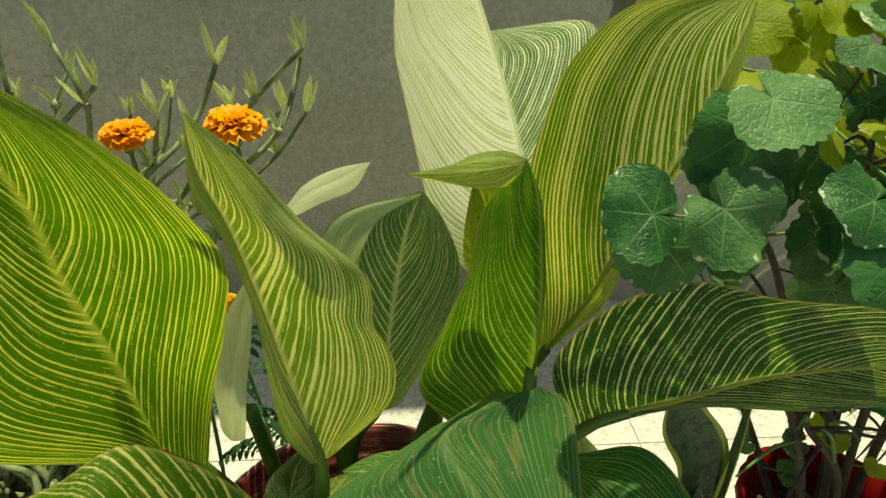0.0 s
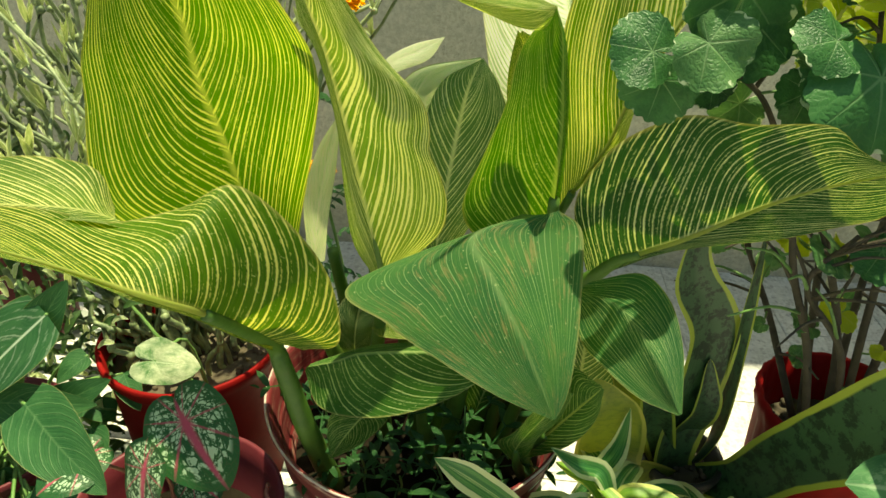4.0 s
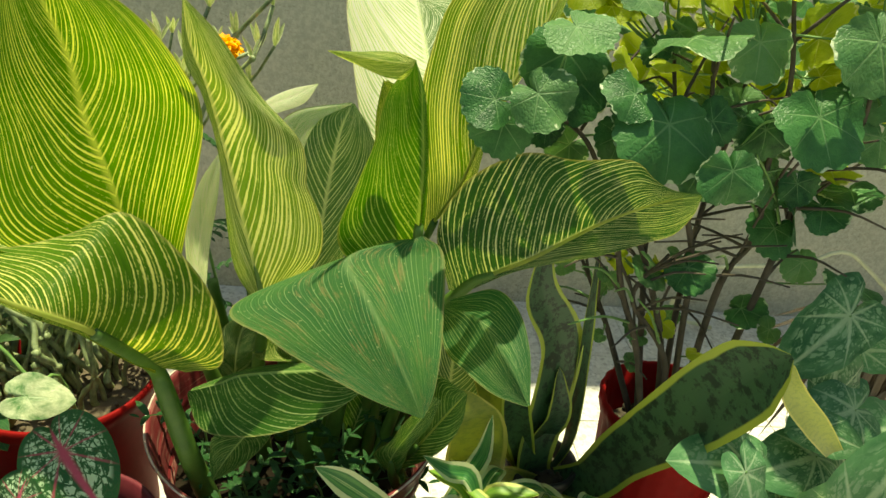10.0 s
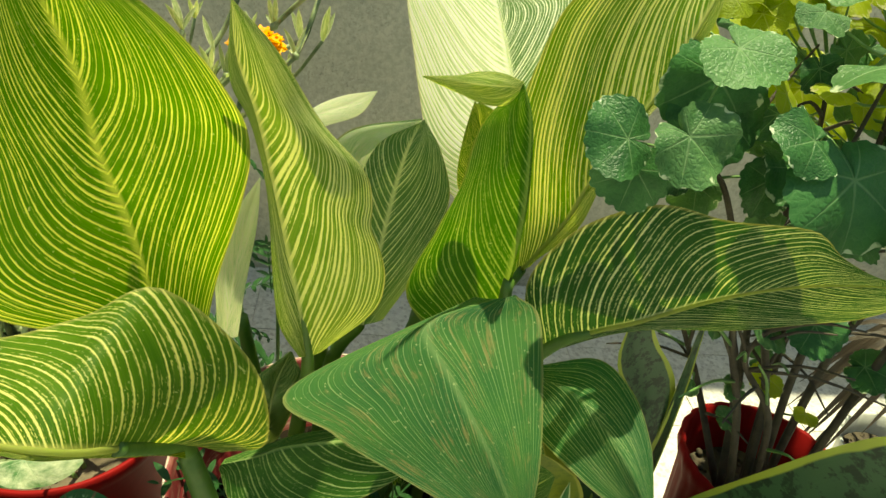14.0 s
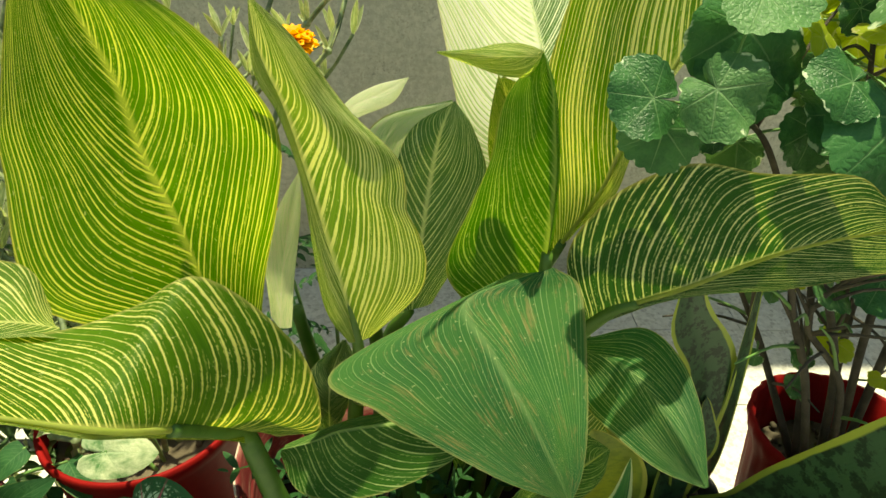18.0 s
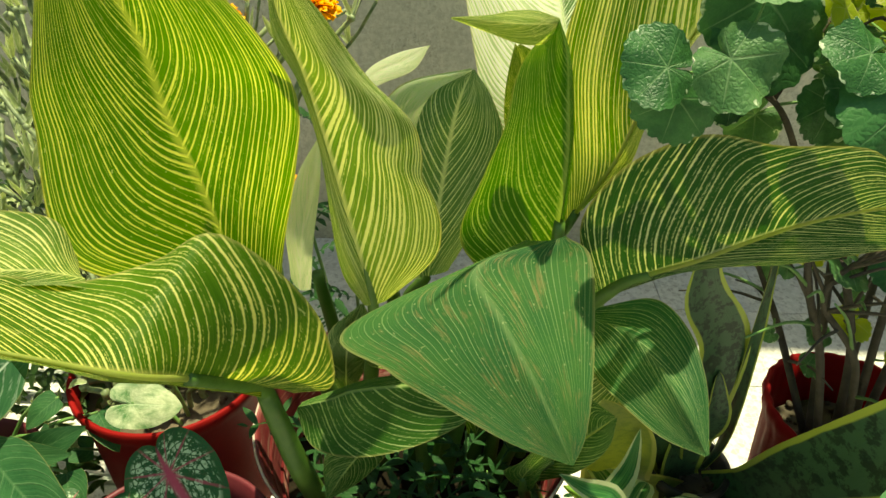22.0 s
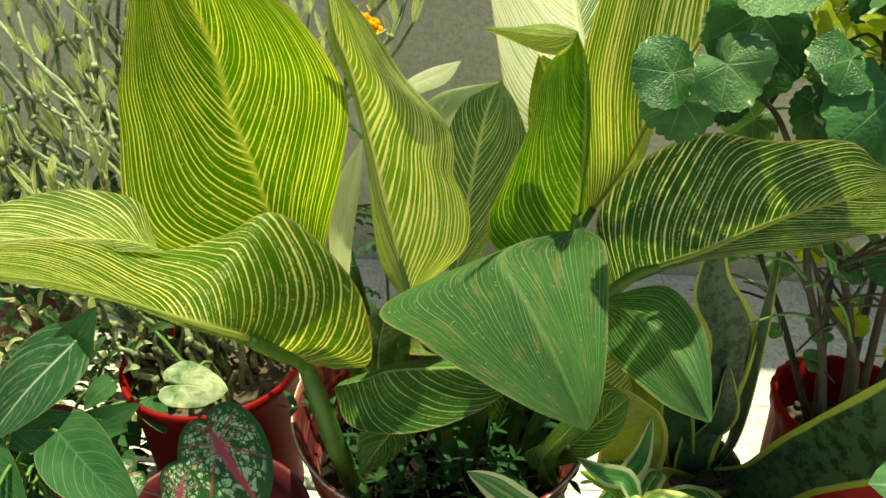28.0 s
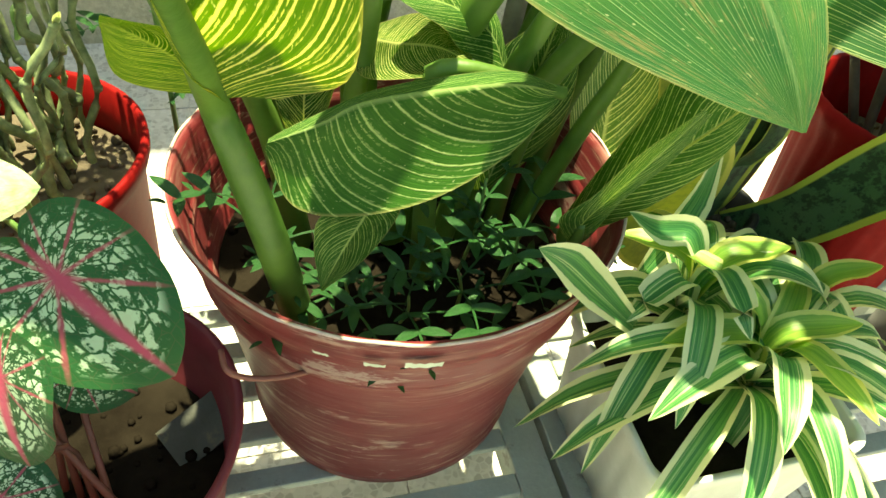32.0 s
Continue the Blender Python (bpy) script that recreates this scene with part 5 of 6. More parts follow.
aralia = thing("aralia_bush", (0.510, -0.005, 0.26), "bushy aralia with round dark green white-edged leaves", "plant")
NEAR = [  # centre, radius, tip way, facing
    ((0.179, -0.085, 0.762), 0.030, (-1, 0, 0.1), (0.1, -0.7, 0.6)),
    ((0.220, -0.125, 0.776), 0.030, (0.5, -0.3, -0.4), (0.1, -0.9, 0.4)),
    ((0.193, -0.100, 0.736), 0.029, (-0.2, -0.2, -1), (0.0, -0.9, 0.3)),
    ((0.249, -0.060, 0.725), 0.018, (0.1, -0.1, -1), (0.1, -0.9, 0.2)),
    ((0.334, -0.150, 0.760), 0.046, (0.1, -0.5, -0.8), (0.1, -0.8, 0.5)),
    ((0.387, -0.180, 0.736), 0.028, (0.1, -0.3, -1), (0.0, -0.9, 0.35)),
    ((0.294, -0.135, 0.790), 0.025, (-0.8, -0.3, -0.1), (0.2, -0.6, 0.7)),
    ((0.402, -0.100, 0.763), 0.022, (1, -0.1, 0), (0.1, -0.8, 0.4)),
    ((0.487, -0.130, 0.775), 0.043, (0.2, -0.5, -0.7), (0.0, -0.8, 0.5)),
    ((0.364, -0.100, 0.832), 0.042, (0.2, -0.6, 0.1), (0.0, -0.5, 0.85)),
    ((0.454, -0.050, 0.824), 0.036, (0, -0.4, -0.9), (0.1, -0.9, 0.2)),
    ((0.516, -0.130, 0.846), 0.043, (0.2, -0.4, -0.8), (0.0, -0.9, 0.3)),
    ((0.276, 0.000, 0.784), 0.045, (-0.1, -0.3, -1), (0.1, -0.9, 0.1)),
    ((0.265, -0.060, 0.825), 0.034, (0.3, -0.6, -0.3), (0.0, -0.6, 0.7)),
    ((0.513, -0.020, 0.728), 0.033, (0.1, -0.2, -1), (0.0, -1, 0.1)),
    ((0.499, 0.020, 0.745), 0.030, (0.0, -0.2, -1), (0.1, -1, 0.1)),
    ((0.656, 0.020, 0.780), 0.048, (0.2, -0.2, -0.9), (0.0, -0.95, 0.2)),
    ((0.694, 0.060, 0.607), 0.034, (0.4, -0.4, -0.3), (0.0, -0.8, 0.5)),
    ((0.727, 0.100, 0.498), 0.030, (0.0, -0.3, -0.9), (0.1, -0.9, 0.3)),
    ((0.618, 0.050, 0.575), 0.034, (-0.5, -0.3, -0.6), (-0.1, -0.9, 0.3)),
    ((0.797, 0.080, 0.479), 0.040, (-0.2, -0.6, 0.0), (0.0, -0.6, 0.8)),
    ((0.530, 0.060, 0.501), 0.034, (0.2, -0.5, -0.4), (0.0, -0.9, 0.3)),
    ((0.495, 0.100, 0.471), 0.030, (-0.6, -0.5, 0.0), (0.0, -0.6, 0.7)),
    ((0.684, 0.120, 0.402), 0.034, (0.5, -0.5, 0.1), (0.0, -0.5, 0.8)),
    ((0.615, 0.030, 0.649), 0.026, (0.2, -0.3, -0.9), (0.0, -1, 0.1)),
    ((0.336, -0.040, 0.715), 0.028, (-0.2, -0.3, -0.9), (0.1, -1, 0.1)),
    ((0.315, 0.040, 0.752), 0.040, (0.0, -0.3, -0.9), (0.1, -1, 0.1)),
    ((0.672, 0.000, 0.725), 0.030, (0.1, -0.3, -1), (0.0, -1, 0.1)),
    ((0.351, -0.050, 0.732), 0.034, (-0.3, -0.5, -0.3), (0.0, -0.7, 0.6)),
    ((0.287, 0.000, 0.760), 0.046, (0.0, -0.3, -1), (0.1, -0.95, 0.1)),
]
YOUNG = [((0.306, 0.000, 0.846), 0.024), ((0.316, 0.010, 0.873), 0.020), ((0.338, 0.000, 0.864), 0.022), ((0.356, 0.010, 0.876), 0.024), ((0.340, 0.030, 0.842), 0.016), ((0.385, 0.020, 0.868), 0.026), ((0.420, 0.040, 0.880), 0.026), ((0.330, 0.040, 0.890), 0.022), ((0.372, 0.050, 0.895), 0.024)]
NEAR_YELLOW = [ ((0.490, 0.080, 0.794), 0.03), ((0.490, 0.100, 0.755), 0.026)]
RB = random.Random(21)
BRANCHES = [
    [(0.60, 0.13, 0.12), (0.545, 0.140, 0.281), (0.474, 0.120, 0.429), (0.428, 0.100, 0.543), (0.335, 0.030, 0.683), (0.244, -0.060, 0.750)],
    [(0.62, 0.14, 0.12), (0.587, 0.150, 0.288), (0.523, 0.140, 0.441), (0.469, 0.120, 0.542), (0.419, 0.020, 0.681), (0.355, -0.100, 0.757)],
    [(0.65, 0.15, 0.12), (0.617, 0.160, 0.318), (0.582, 0.140, 0.476), (0.511, 0.100, 0.615), (0.478, 0.040, 0.730), (0.436, 0.000, 0.819)],
    [(0.66, 0.16, 0.12), (0.652, 0.160, 0.409), (0.655, 0.120, 0.531), (0.606, 0.080, 0.648), (0.552, 0.020, 0.778), (0.508, 0.000, 0.874)],
    [(0.64, 0.17, 0.12), (0.627, 0.220, 0.348), (0.618, 0.220, 0.549), (0.616, 0.200, 0.700), (0.592, 0.180, 0.805)],
    [(0.67, 0.13, 0.12), (0.693, 0.120, 0.456), (0.668, 0.080, 0.621), (0.676, 0.040, 0.716), (0.631, 0.000, 0.817)],
    [(0.61, 0.17, 0.12), (0.524, 0.220, 0.270), (0.485, 0.240, 0.348), (0.429, 0.250, 0.447)],
    [(0.62, 0.12, 0.12), (0.571, 0.110, 0.305), (0.459, 0.060, 0.454), (0.487, 0.050, 0.533)],
    [(0.60, 0.16, 0.12), (0.550, 0.200, 0.377), (0.540, 0.220, 0.471), (0.526, 0.200, 0.648), (0.490, 0.180, 0.763)],
]
BRANCHES = [[drawn(p)[0] - Vector((0, 0, 0.04 if i == 0 else 0)) for i, p in enumerate(b)] for b in BRANCHES]
TWIGS = [q for b in BRANCHES for q in spline(b, 24)[4:]]
leaf_id = 0


def aralia_leaf(c, r, tip, nor, mat, kind="round", own=False):
    global leaf_id
    leaf_id += 1
    if not own:
        c, k = drawn(c)
        r *= k
    n = Vector(nor).normalized()
    if kind == "round":
        kind = "kidney"
        t = Vector(tip)
        c = c - (t - n * t.dot(n)).normalized() * (0.24 * r)
        r *= 1.16
    lf = part("leaf", polar_leaf(c, tip, nor, r, kind, cup=RB.uniform(0.05, 0.24), scallop=0.085, teeth=RB.choice((17, 19, 21)), wave=RB.uniform(0.07, 0.15), seed=leaf_id, spokes=63, rings=5), mat, aralia)
    root = min(TWIGS, key=lambda q: (q - c).length + (0.2 if q.z > c.z + 0.01 else 0)) if TWIGS else c - n * 0.03
    d = root - c
    if d.length > 0.12:
        d = d.normalized() * 0.04
    part("petiole", tube(bmesh.new(), [c - n * 0.001, c + d * 0.5 - n * 0.006, c + d], 0.0009, 0.0014, 4, 4, cap=False), PETIOLE, aralia)
    return lf


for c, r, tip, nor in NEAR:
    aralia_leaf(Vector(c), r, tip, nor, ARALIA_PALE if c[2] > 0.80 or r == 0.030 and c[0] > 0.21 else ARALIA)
for c, r in NEAR_YELLOW:
    aralia_leaf(Vector(c), r, (RB.uniform(-1, 1), -0.4, RB.uniform(-0.5, 0.3)), (RB.uniform(-0.3, 0.3), -0.6, 0.7), ARALIA_YELLOW)
for c, r in YOUNG:
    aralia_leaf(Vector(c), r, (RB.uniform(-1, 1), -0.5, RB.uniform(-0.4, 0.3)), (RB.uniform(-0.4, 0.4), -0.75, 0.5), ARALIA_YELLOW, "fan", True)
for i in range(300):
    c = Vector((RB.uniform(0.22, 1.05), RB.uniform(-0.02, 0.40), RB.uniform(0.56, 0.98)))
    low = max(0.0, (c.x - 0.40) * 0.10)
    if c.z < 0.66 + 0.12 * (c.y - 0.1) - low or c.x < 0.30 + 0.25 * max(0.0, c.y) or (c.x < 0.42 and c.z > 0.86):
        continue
    # sunlight put into colour: high and back leaves often take the yellow copy
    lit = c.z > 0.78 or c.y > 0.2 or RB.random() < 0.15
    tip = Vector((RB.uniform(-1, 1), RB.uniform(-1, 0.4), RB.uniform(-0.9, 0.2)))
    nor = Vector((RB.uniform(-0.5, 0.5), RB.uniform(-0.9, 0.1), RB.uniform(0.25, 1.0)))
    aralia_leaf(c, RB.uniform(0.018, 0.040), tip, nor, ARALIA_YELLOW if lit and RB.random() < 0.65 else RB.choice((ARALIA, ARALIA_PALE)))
back = {ARALIA: bmesh.new(), ARALIA_YELLOW: bmesh.new()}
for bm in back.values():
    bm.loops.layers.uv.new("UVMap")
for i in range(190):  # far side of the crown
    c = Vector((RB.uniform(0.26, 1.15), RB.uniform(0.22, 0.52), RB.uniform(0.58, 1.05)))
    if c.z < 0.70 - 0.10 * (c.x - 0.4):
        continue
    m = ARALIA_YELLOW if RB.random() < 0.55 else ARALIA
    c = drawn(c, 0.86)[0]
    if c.x < 0.30:
        continue
    one = polar_leaf(c, (RB.uniform(-1, 1), RB.uniform(-1, 0.4), RB.uniform(-0.9, 0.2)), (RB.uniform(-0.5, 0.5), RB.uniform(-0.9, 0.1), RB.uniform(0.25, 1.0)), RB.uniform(0.018, 0.036), "round", cup=0.15, scallop=0.07, teeth=15, wave=0.08, seed=900 + i, spokes=26, rings=3)
    one.normal_update()
    if sum((f.normal for f in one.faces), Vector()).dot(Vector((0.0, -0.6, 0.8))) < 0:
        bmesh.ops.reverse_faces(one, faces=one.faces)
    me = bpy.data.meshes.new("one_leaf")
    one.to_mesh(me)
    one.free()
    back[m].from_mesh(me)
    bpy.data.meshes.remove(me)
for m, bm in back.items():
    part("back_leaves", bm, m, aralia)["kind"] = "stuff"
LOWTWIGS = [q for q in TWIGS if 0.38 < q.z < 0.56]
for i in range(22):  # low young leaves between the stems
    c = RB.choice(LOWTWIGS) + Vector((RB.uniform(-0.05, 0.05), RB.uniform(-0.04, 0.06), RB.uniform(-0.02, 0.05)))
    aralia_leaf(c, RB.uniform(0.010, 0.022), (RB.uniform(-1, 1), RB.uniform(-1, 0.3), RB.uniform(-0.6, 0.3)), (RB.uniform(-0.6, 0.6), -0.5, 0.8), ARALIA_YELLOW if RB.random() < 0.3 else ARALIA_PALE, "fan", True)
for pts in BRANCHES:
    part("stem", tube(bmesh.new(), pts, 0.0050, 0.0020, 8, 7 * len(pts)), WOOD, aralia)
for i in range(90):
    src = RB.choice(BRANCHES)
    a = spline(src, 20)[RB.randint(5, 19)]
    d = Vector((RB.uniform(-1, 1), RB.uniform(-0.8, 0.6), RB.uniform(-0.1, 1))).normalized() * RB.uniform(0.05, 0.14)
    if (a + d).x < 0.27 and (a + d).z > 0.70:
        continue
    part("twig", tube(bmesh.new(), [a, a + d * 0.5 + Vector((0, 0, 0.01)), a + d], 0.0022, 0.001, 5, 6), WOOD if RB.random() < 0.85 else PETIOLE, aralia)
settle(aralia)

# ---- snake plant ----
snake = thing("snake_plant", (0.352, 0.022, 0.18), "snake plant with dark mottled sword leaves edged in yellow", "plant")
SWORDS = [  # places, width, face
    ([(0.352, 0.02, 0.17), (0.334, 0.004, 0.228), (0.330, -0.016, 0.427), (0.288, -0.025, 0.514), (0.281, -0.025, 0.583)], 0.060, (0.2, -1, 0.1), SNAKE),
    ([(0.372, 0.03, 0.17), (0.385, 0.020, 0.25), (0.362, -0.012, 0.429), (0.340, -0.035, 0.590)], 0.027, (0.45, -0.9, 0.1), SNAKE),
    ([(0.378, 0.012, 0.17), (0.409, -0.030, 0.215), (0.418, -0.085, 0.320), (0.432, -0.150, 0.430), (0.448, -0.205, 0.530), (0.461, -0.243, 0.593)], 0.082, (-0.45, -0.60, 0.60), SNAKE),
    ([(0.338, 0.03, 0.17), (0.303, -0.010, 0.272), (0.276, -0.042, 0.370), (0.278, -0.042, 0.426)], 0.040, (-0.1, -1, 0.1), SNAKE),
    ([(0.345, 0.04, 0.17), (0.340, 0.003, 0.262), (0.347, -0.016, 0.324), (0.334, -0.016, 0.400)], 0.042, (0.2, -1, 0.1), SNAKE),
    ([(0.330, 0.00, 0.17), (0.248, -0.030, 0.222), (0.230, -0.060, 0.335), (0.203, -0.050, 0.385)], 0.080, (-0.1, -1, 0.2), SNAKE_YELLOW),
    ([(0.335, 0.02, 0.17), (0.275, 0.020, 0.284), (0.239, 0.020, 0.377), (0.230, 0.020, 0.409)], 0.035, (0.1, -1, 0.1), SNAKE_YELLOW),
    ([(0.590, -0.200, 0.440), (0.540, -0.215, 0.490), (0.490, -0.230, 0.540), (0.466, -0.238, 0.583)], 0.028, (-0.4, -0.8, 0.3), SNAKE_YELLOW),
]
for pts, w, face, m in SWORDS:
    part("leaf", strap_leaf(pts, w, face, 0.18, "paddle" if w == 0.082 else "sword", 30, 6), m, snake)
settle(snake)

# ---- striped dracaena in the white pot ----
drac = thing("striped_dracaena", (0.272, -0.150, 0.125), "compact dracaena with cream-edged striped strap leaves in white planter", "plant")
RD = random.Random(8)
for hub, count, size in (((0.271, -0.190, 0.200), 34, 0.170), ((0.228, -0.130, 0.237), 13, 0.125), ((0.368, -0.125, 0.182), 13, 0.125)):
    h = Vector(hub)
    part("cane", tube(bmesh.new(), [(h.x * 0.4 + 0.272 * 0.6, h.y * 0.4 - 0.15 * 0.6, 0.13), h], 0.008, 0.006, 8), STEM, drac)
    for i in range(count):
        a = i * 2.39996 + RD.uniform(-0.25, 0.25)
        t = i / (count - 1)
        el = radians(78 - 92 * t + RD.uniform(-10, 10))
        ln = size * (0.75 + 0.4 * t) * RD.uniform(0.85, 1.15)
        out = Vector((math.cos(a), math.sin(a), 0))
        p1 = h + out * (math.cos(el) * ln * 0.4) + Vector((0, 0, 0.012 + math.sin(el) * ln * 0.4))
        p2 = h + out * (math.cos(el * 0.7) * ln * 0.75) + Vector((0, 0, math.sin(el) * ln * 0.6 - 0.02 * t))
        p3 = h + out * (math.cos(el * 0.6) * ln) + Vector((0, 0, math.sin(el) * ln * 0.62 - 0.09 * t))
        face = Vector((0, 0, 1)) * math.cos(el) - out * math.sin(el)
        part("leaf", strap_leaf([h - Vector((0, 0, 0.01)), p1, p2, p3], RD.uniform(0.022, 0.031), face, 0.35, "strap", 14, 4), DRACAENA_YOUNG if t < 0.14 else DRACAENA, drac)
EXTRA = [
    ([(0.166, -0.150, 0.240), (0.099, -0.170, 0.321), (0.060, -0.185, 0.369), (0.034, -0.190, 0.391)], 0.030),
    ([(0.229, -0.120, 0.280), (0.216, -0.110, 0.302), (0.193, -0.100, 0.299), (0.158, -0.100, 0.323)], 0.026),
    ([(0.197, -0.100, 0.245), (0.218, -0.090, 0.275), (0.237, -0.080, 0.310), (0.243, -0.070, 0.364)], 0.026),
]
for pts, w in EXTRA:
    part("leaf", strap_leaf(pts, w, (-0.1, -0.7, 0.7), 0.3, "strap", 14, 4), DRACAENA, drac)
settle(drac)

# ---- caladium ----
caladium = thing("caladium_plant", (-0.272, -0.142, 0.133), "caladium with pink-veined white-flecked green heart leaves", "plant")
CAL = [
    ((-0.230, -0.153, 0.367), (-0.180, -0.200, 0.328), 0.080, (-0.05, -0.66, 0.75)),
    ((-0.262, -0.190, 0.333), (-0.271, -0.235, 0.257), 0.060, (-0.5, -0.75, 0.35)),
    ((-0.295, -0.200, 0.221), (-0.278, -0.235, 0.173), 0.058, (0.1, -0.7, 0.6)),
    ((-0.249, -0.130, 0.250), (-0.221, -0.140, 0.236), 0.042, (0.2, -0.5, 0.8)),
    ((-0.349, -0.160, 0.304), (-0.368, -0.190, 0.303), 0.055, (-0.2, -0.7, 0.7)),
]
for i, (c, tip, ln, nor) in enumerate(CAL):
    way = Vector(tip) - Vector(c)
    part("leaf", polar_leaf(c, way, nor, min(ln, way.length * 1.06) if i == 0 else ln, "caladium", cup=0.08, wave=0.04, seed=30 + i, spokes=56, rings=8, droop=0.15), CALADIUM, caladium)
    b = Vector((-0.285 + 0.012 * i, -0.150 - 0.008 * i, 0.128))
    mid = (b + Vector(c)) / 2 + Vector((0.01 * (i % 3 - 1), 0.03, 0.02))
    part("petiole", tube(bmesh.new(), [b, mid, Vector(c) - Vector(nor) * 0.003], 0.003, 0.002, 7), PETIOLE_PINK, caladium)
settle(caladium)


# ---- arrow-leaved climbers ----
def arrow_plant(name, base, leaves, material, label, kind="arrow", seed=0):
    p = thing(name, base, label, "plant")
    for i, (c, tip, nor) in enumerate(leaves):
        if tip is None:
            tip = Vector(c) + Vector((RL.uniform(-0.05, 0.05), RL.uniform(-0.05, -0.01), RL.uniform(-0.03, 0.01)))
            nor = (RL.uniform(-0.3, 0.3), -0.5, 0.9)
        way = Vector(tip) - Vector(c)
        part("leaf", polar_leaf(c, way, nor, way.length, kind, cup=0.10, wave=0.05, seed=seed + i, spokes=48, rings=6, droop=0.18), material, p)
        b = Vector(base) + Vector((0.02 * math.sin(i * 2.1), 0.02 * math.cos(i * 2.1), 0))
        mid = (b + Vector(c)) / 2 + Vector((0, 0.02, 0.05))
        part("petiole", tube(bmesh.new(), [b, mid, Vector(c)], 0.003, 0.002, 6), PETIOLE, p)
    settle(p)
    return p


arrow_plant("syngonium_plant", (0.690, -0.090, 0.15), [
    ((0.497, -0.200, 0.416), (0.411, -0.225, 0.450), (0.05, -0.62, 0.78)),
    ((0.480, -0.222, 0.430), (0.505, -0.245, 0.378), (0.1, -0.75, 0.65)),
    ((0.633, -0.120, 0.452), (0.607, -0.135, 0.534), (-0.1, -0.85, 0.5)),
    ((0.586, -0.170, 0.445), (0.640, -0.195, 0.440), (-0.1, -0.75, 0.65)),
    ((0.612, -0.235, 0.381), (0.640, -0.255, 0.500), (-0.15, -0.8, 0.6)),
    ((0.750, -0.120, 0.394), (0.662, -0.140, 0.440), (0.0, -0.6, 0.8)),
    ((0.508, -0.200, 0.323), (0.450, -0.230, 0.325), (0.0, -0.5, 0.9)),
    ((0.556, -0.200, 0.352), (0.536, -0.235, 0.315), (0.0, -0.6, 0.8)),
    ((0.620, -0.150, 0.300), (0.570, -0.205, 0.285), (0.0, -0.5, 0.9)),
    ((0.700, -0.150, 0.310), (0.735, -0.205, 0.280), (0.0, -0.5, 0.9)),
    ((0.660, -0.200, 0.255), (0.625, -0.255, 0.235), (0.0, -0.5, 0.9)),
    ((0.740, -0.180, 0.235), (0.690, -0.240, 0.225), (0.0, -0.5, 0.9)),
    ((0.800, -0.060, 0.330), (0.760, -0.120, 0.330), (0.0, -0.6, 0.8)),
    ((0.618, -0.110, 0.560), (0.545, -0.150, 0.505), (0.0, -0.75, 0.65)),
    ((0.650, -0.140, 0.450), (0.560, -0.180, 0.452), (0.0, -0.7, 0.7)),
    ((0.610, -0.160, 0.395), (0.520, -0.200, 0.408), (0.0, -0.65, 0.75)),
    ((0.690, -0.120, 0.335), (0.600, -0.165, 0.355), (0.0, -0.65, 0.75)),
    ((0.700, -0.060, 0.480), (0.760, -0.085, 0.500), (0.0, -0.7, 0.7)),
], SYNGONIUM, "syngonium with pale-veined arrow leaves in black pot", seed=50)
RL = random.Random(77)
arrowhead = thing("arrowhead_plant", (-0.56, -0.06, 0.15), "plain green arrow-leaved plant in shaded maroon pot", "plant")
BROAD = [  # foot, tip, width, facing, looks
    ((-0.428, -0.050, 0.408), (-0.535, -0.105, 0.295), 0.082, (0.1, -0.65, 0.75), ARROW_WHITE),
    ((-0.432, -0.120, 0.334), (-0.312, -0.190, 0.285), 0.080, (0.1, -0.70, 0.70), ARROW_LEAF),
    ((-0.512, -0.092, 0.300), (-0.362, -0.098, 0.320), 0.052, (0.0, -0.75, 0.60), ARROW_LEAF),
    ((-0.560, -0.105, 0.300), (-0.480, -0.150, 0.222), 0.060, (0.2, -0.65, 0.75), ARROW_LEAF),
    ((-0.462, -0.050, 0.360), (-0.405, -0.030, 0.445), 0.050, (0.3, -0.80, 0.50), ARROW_LEAF),
    ((-0.440, -0.090, 0.290), (-0.350, -0.080, 0.345), 0.045, (0.1, -0.80, 0.60), ARROW_LEAF),
    ((-0.400, -0.130, 0.235), (-0.440, -0.180, 0.165), 0.050, (0.1, -0.70, 0.70), ARROW_LEAF),
    ((-0.520, -0.140, 0.215), (-0.455, -0.190, 0.180), 0.052, (0.1, -0.70, 0.70), ARROW_LEAF),
    ((-0.600, -0.090, 0.330), (-0.680, -0.120, 0.270), 0.060, (-0.1, -0.70, 0.70), ARROW_LEAF),
]
# extra leaves added to shade and hide the bench and pots below
for i in range(150):
    foot = Vector((RL.uniform(-0.80, -0.39), RL.uniform(-0.24, 0.10), RL.uniform(0.05, 0.34 if i % 4 == 0 else 0.20)))
    reach = Vector((RL.uniform(-0.06, 0.06), RL.uniform(-0.05, -0.01), RL.uniform(-0.05, 0.02)))
    BROAD.append((foot, foot + reach, reach.length * RL.uniform(0.55, 0.75), (RL.uniform(-0.4, 0.4), -0.6, 0.8), ARROW_LEAF))
for i, (foot, tip, w, facing, looks) in enumerate(BROAD):
    foot, tip = Vector(foot), Vector(tip)
    part("leaf", strap_leaf([foot, foot.lerp(tip, 0.5) + Vector(facing) * w * 0.12, tip], w, facing, 0.16, "broad", 16, 5), looks, arrowhead, "white midrib" if looks is ARROW_WHITE else "")
    b = Vector((-0.56 + 0.03 * math.sin(i * 2.1), -0.06 + 0.03 * math.cos(i * 2.1), 0.15))
    part("petiole", tube(bmesh.new(), [b, (b + foot) / 2 + Vector((0, 0.02, 0.04)), foot], 0.003, 0.002, 6), PETIOLE, arrowhead)
settle(arrowhead)
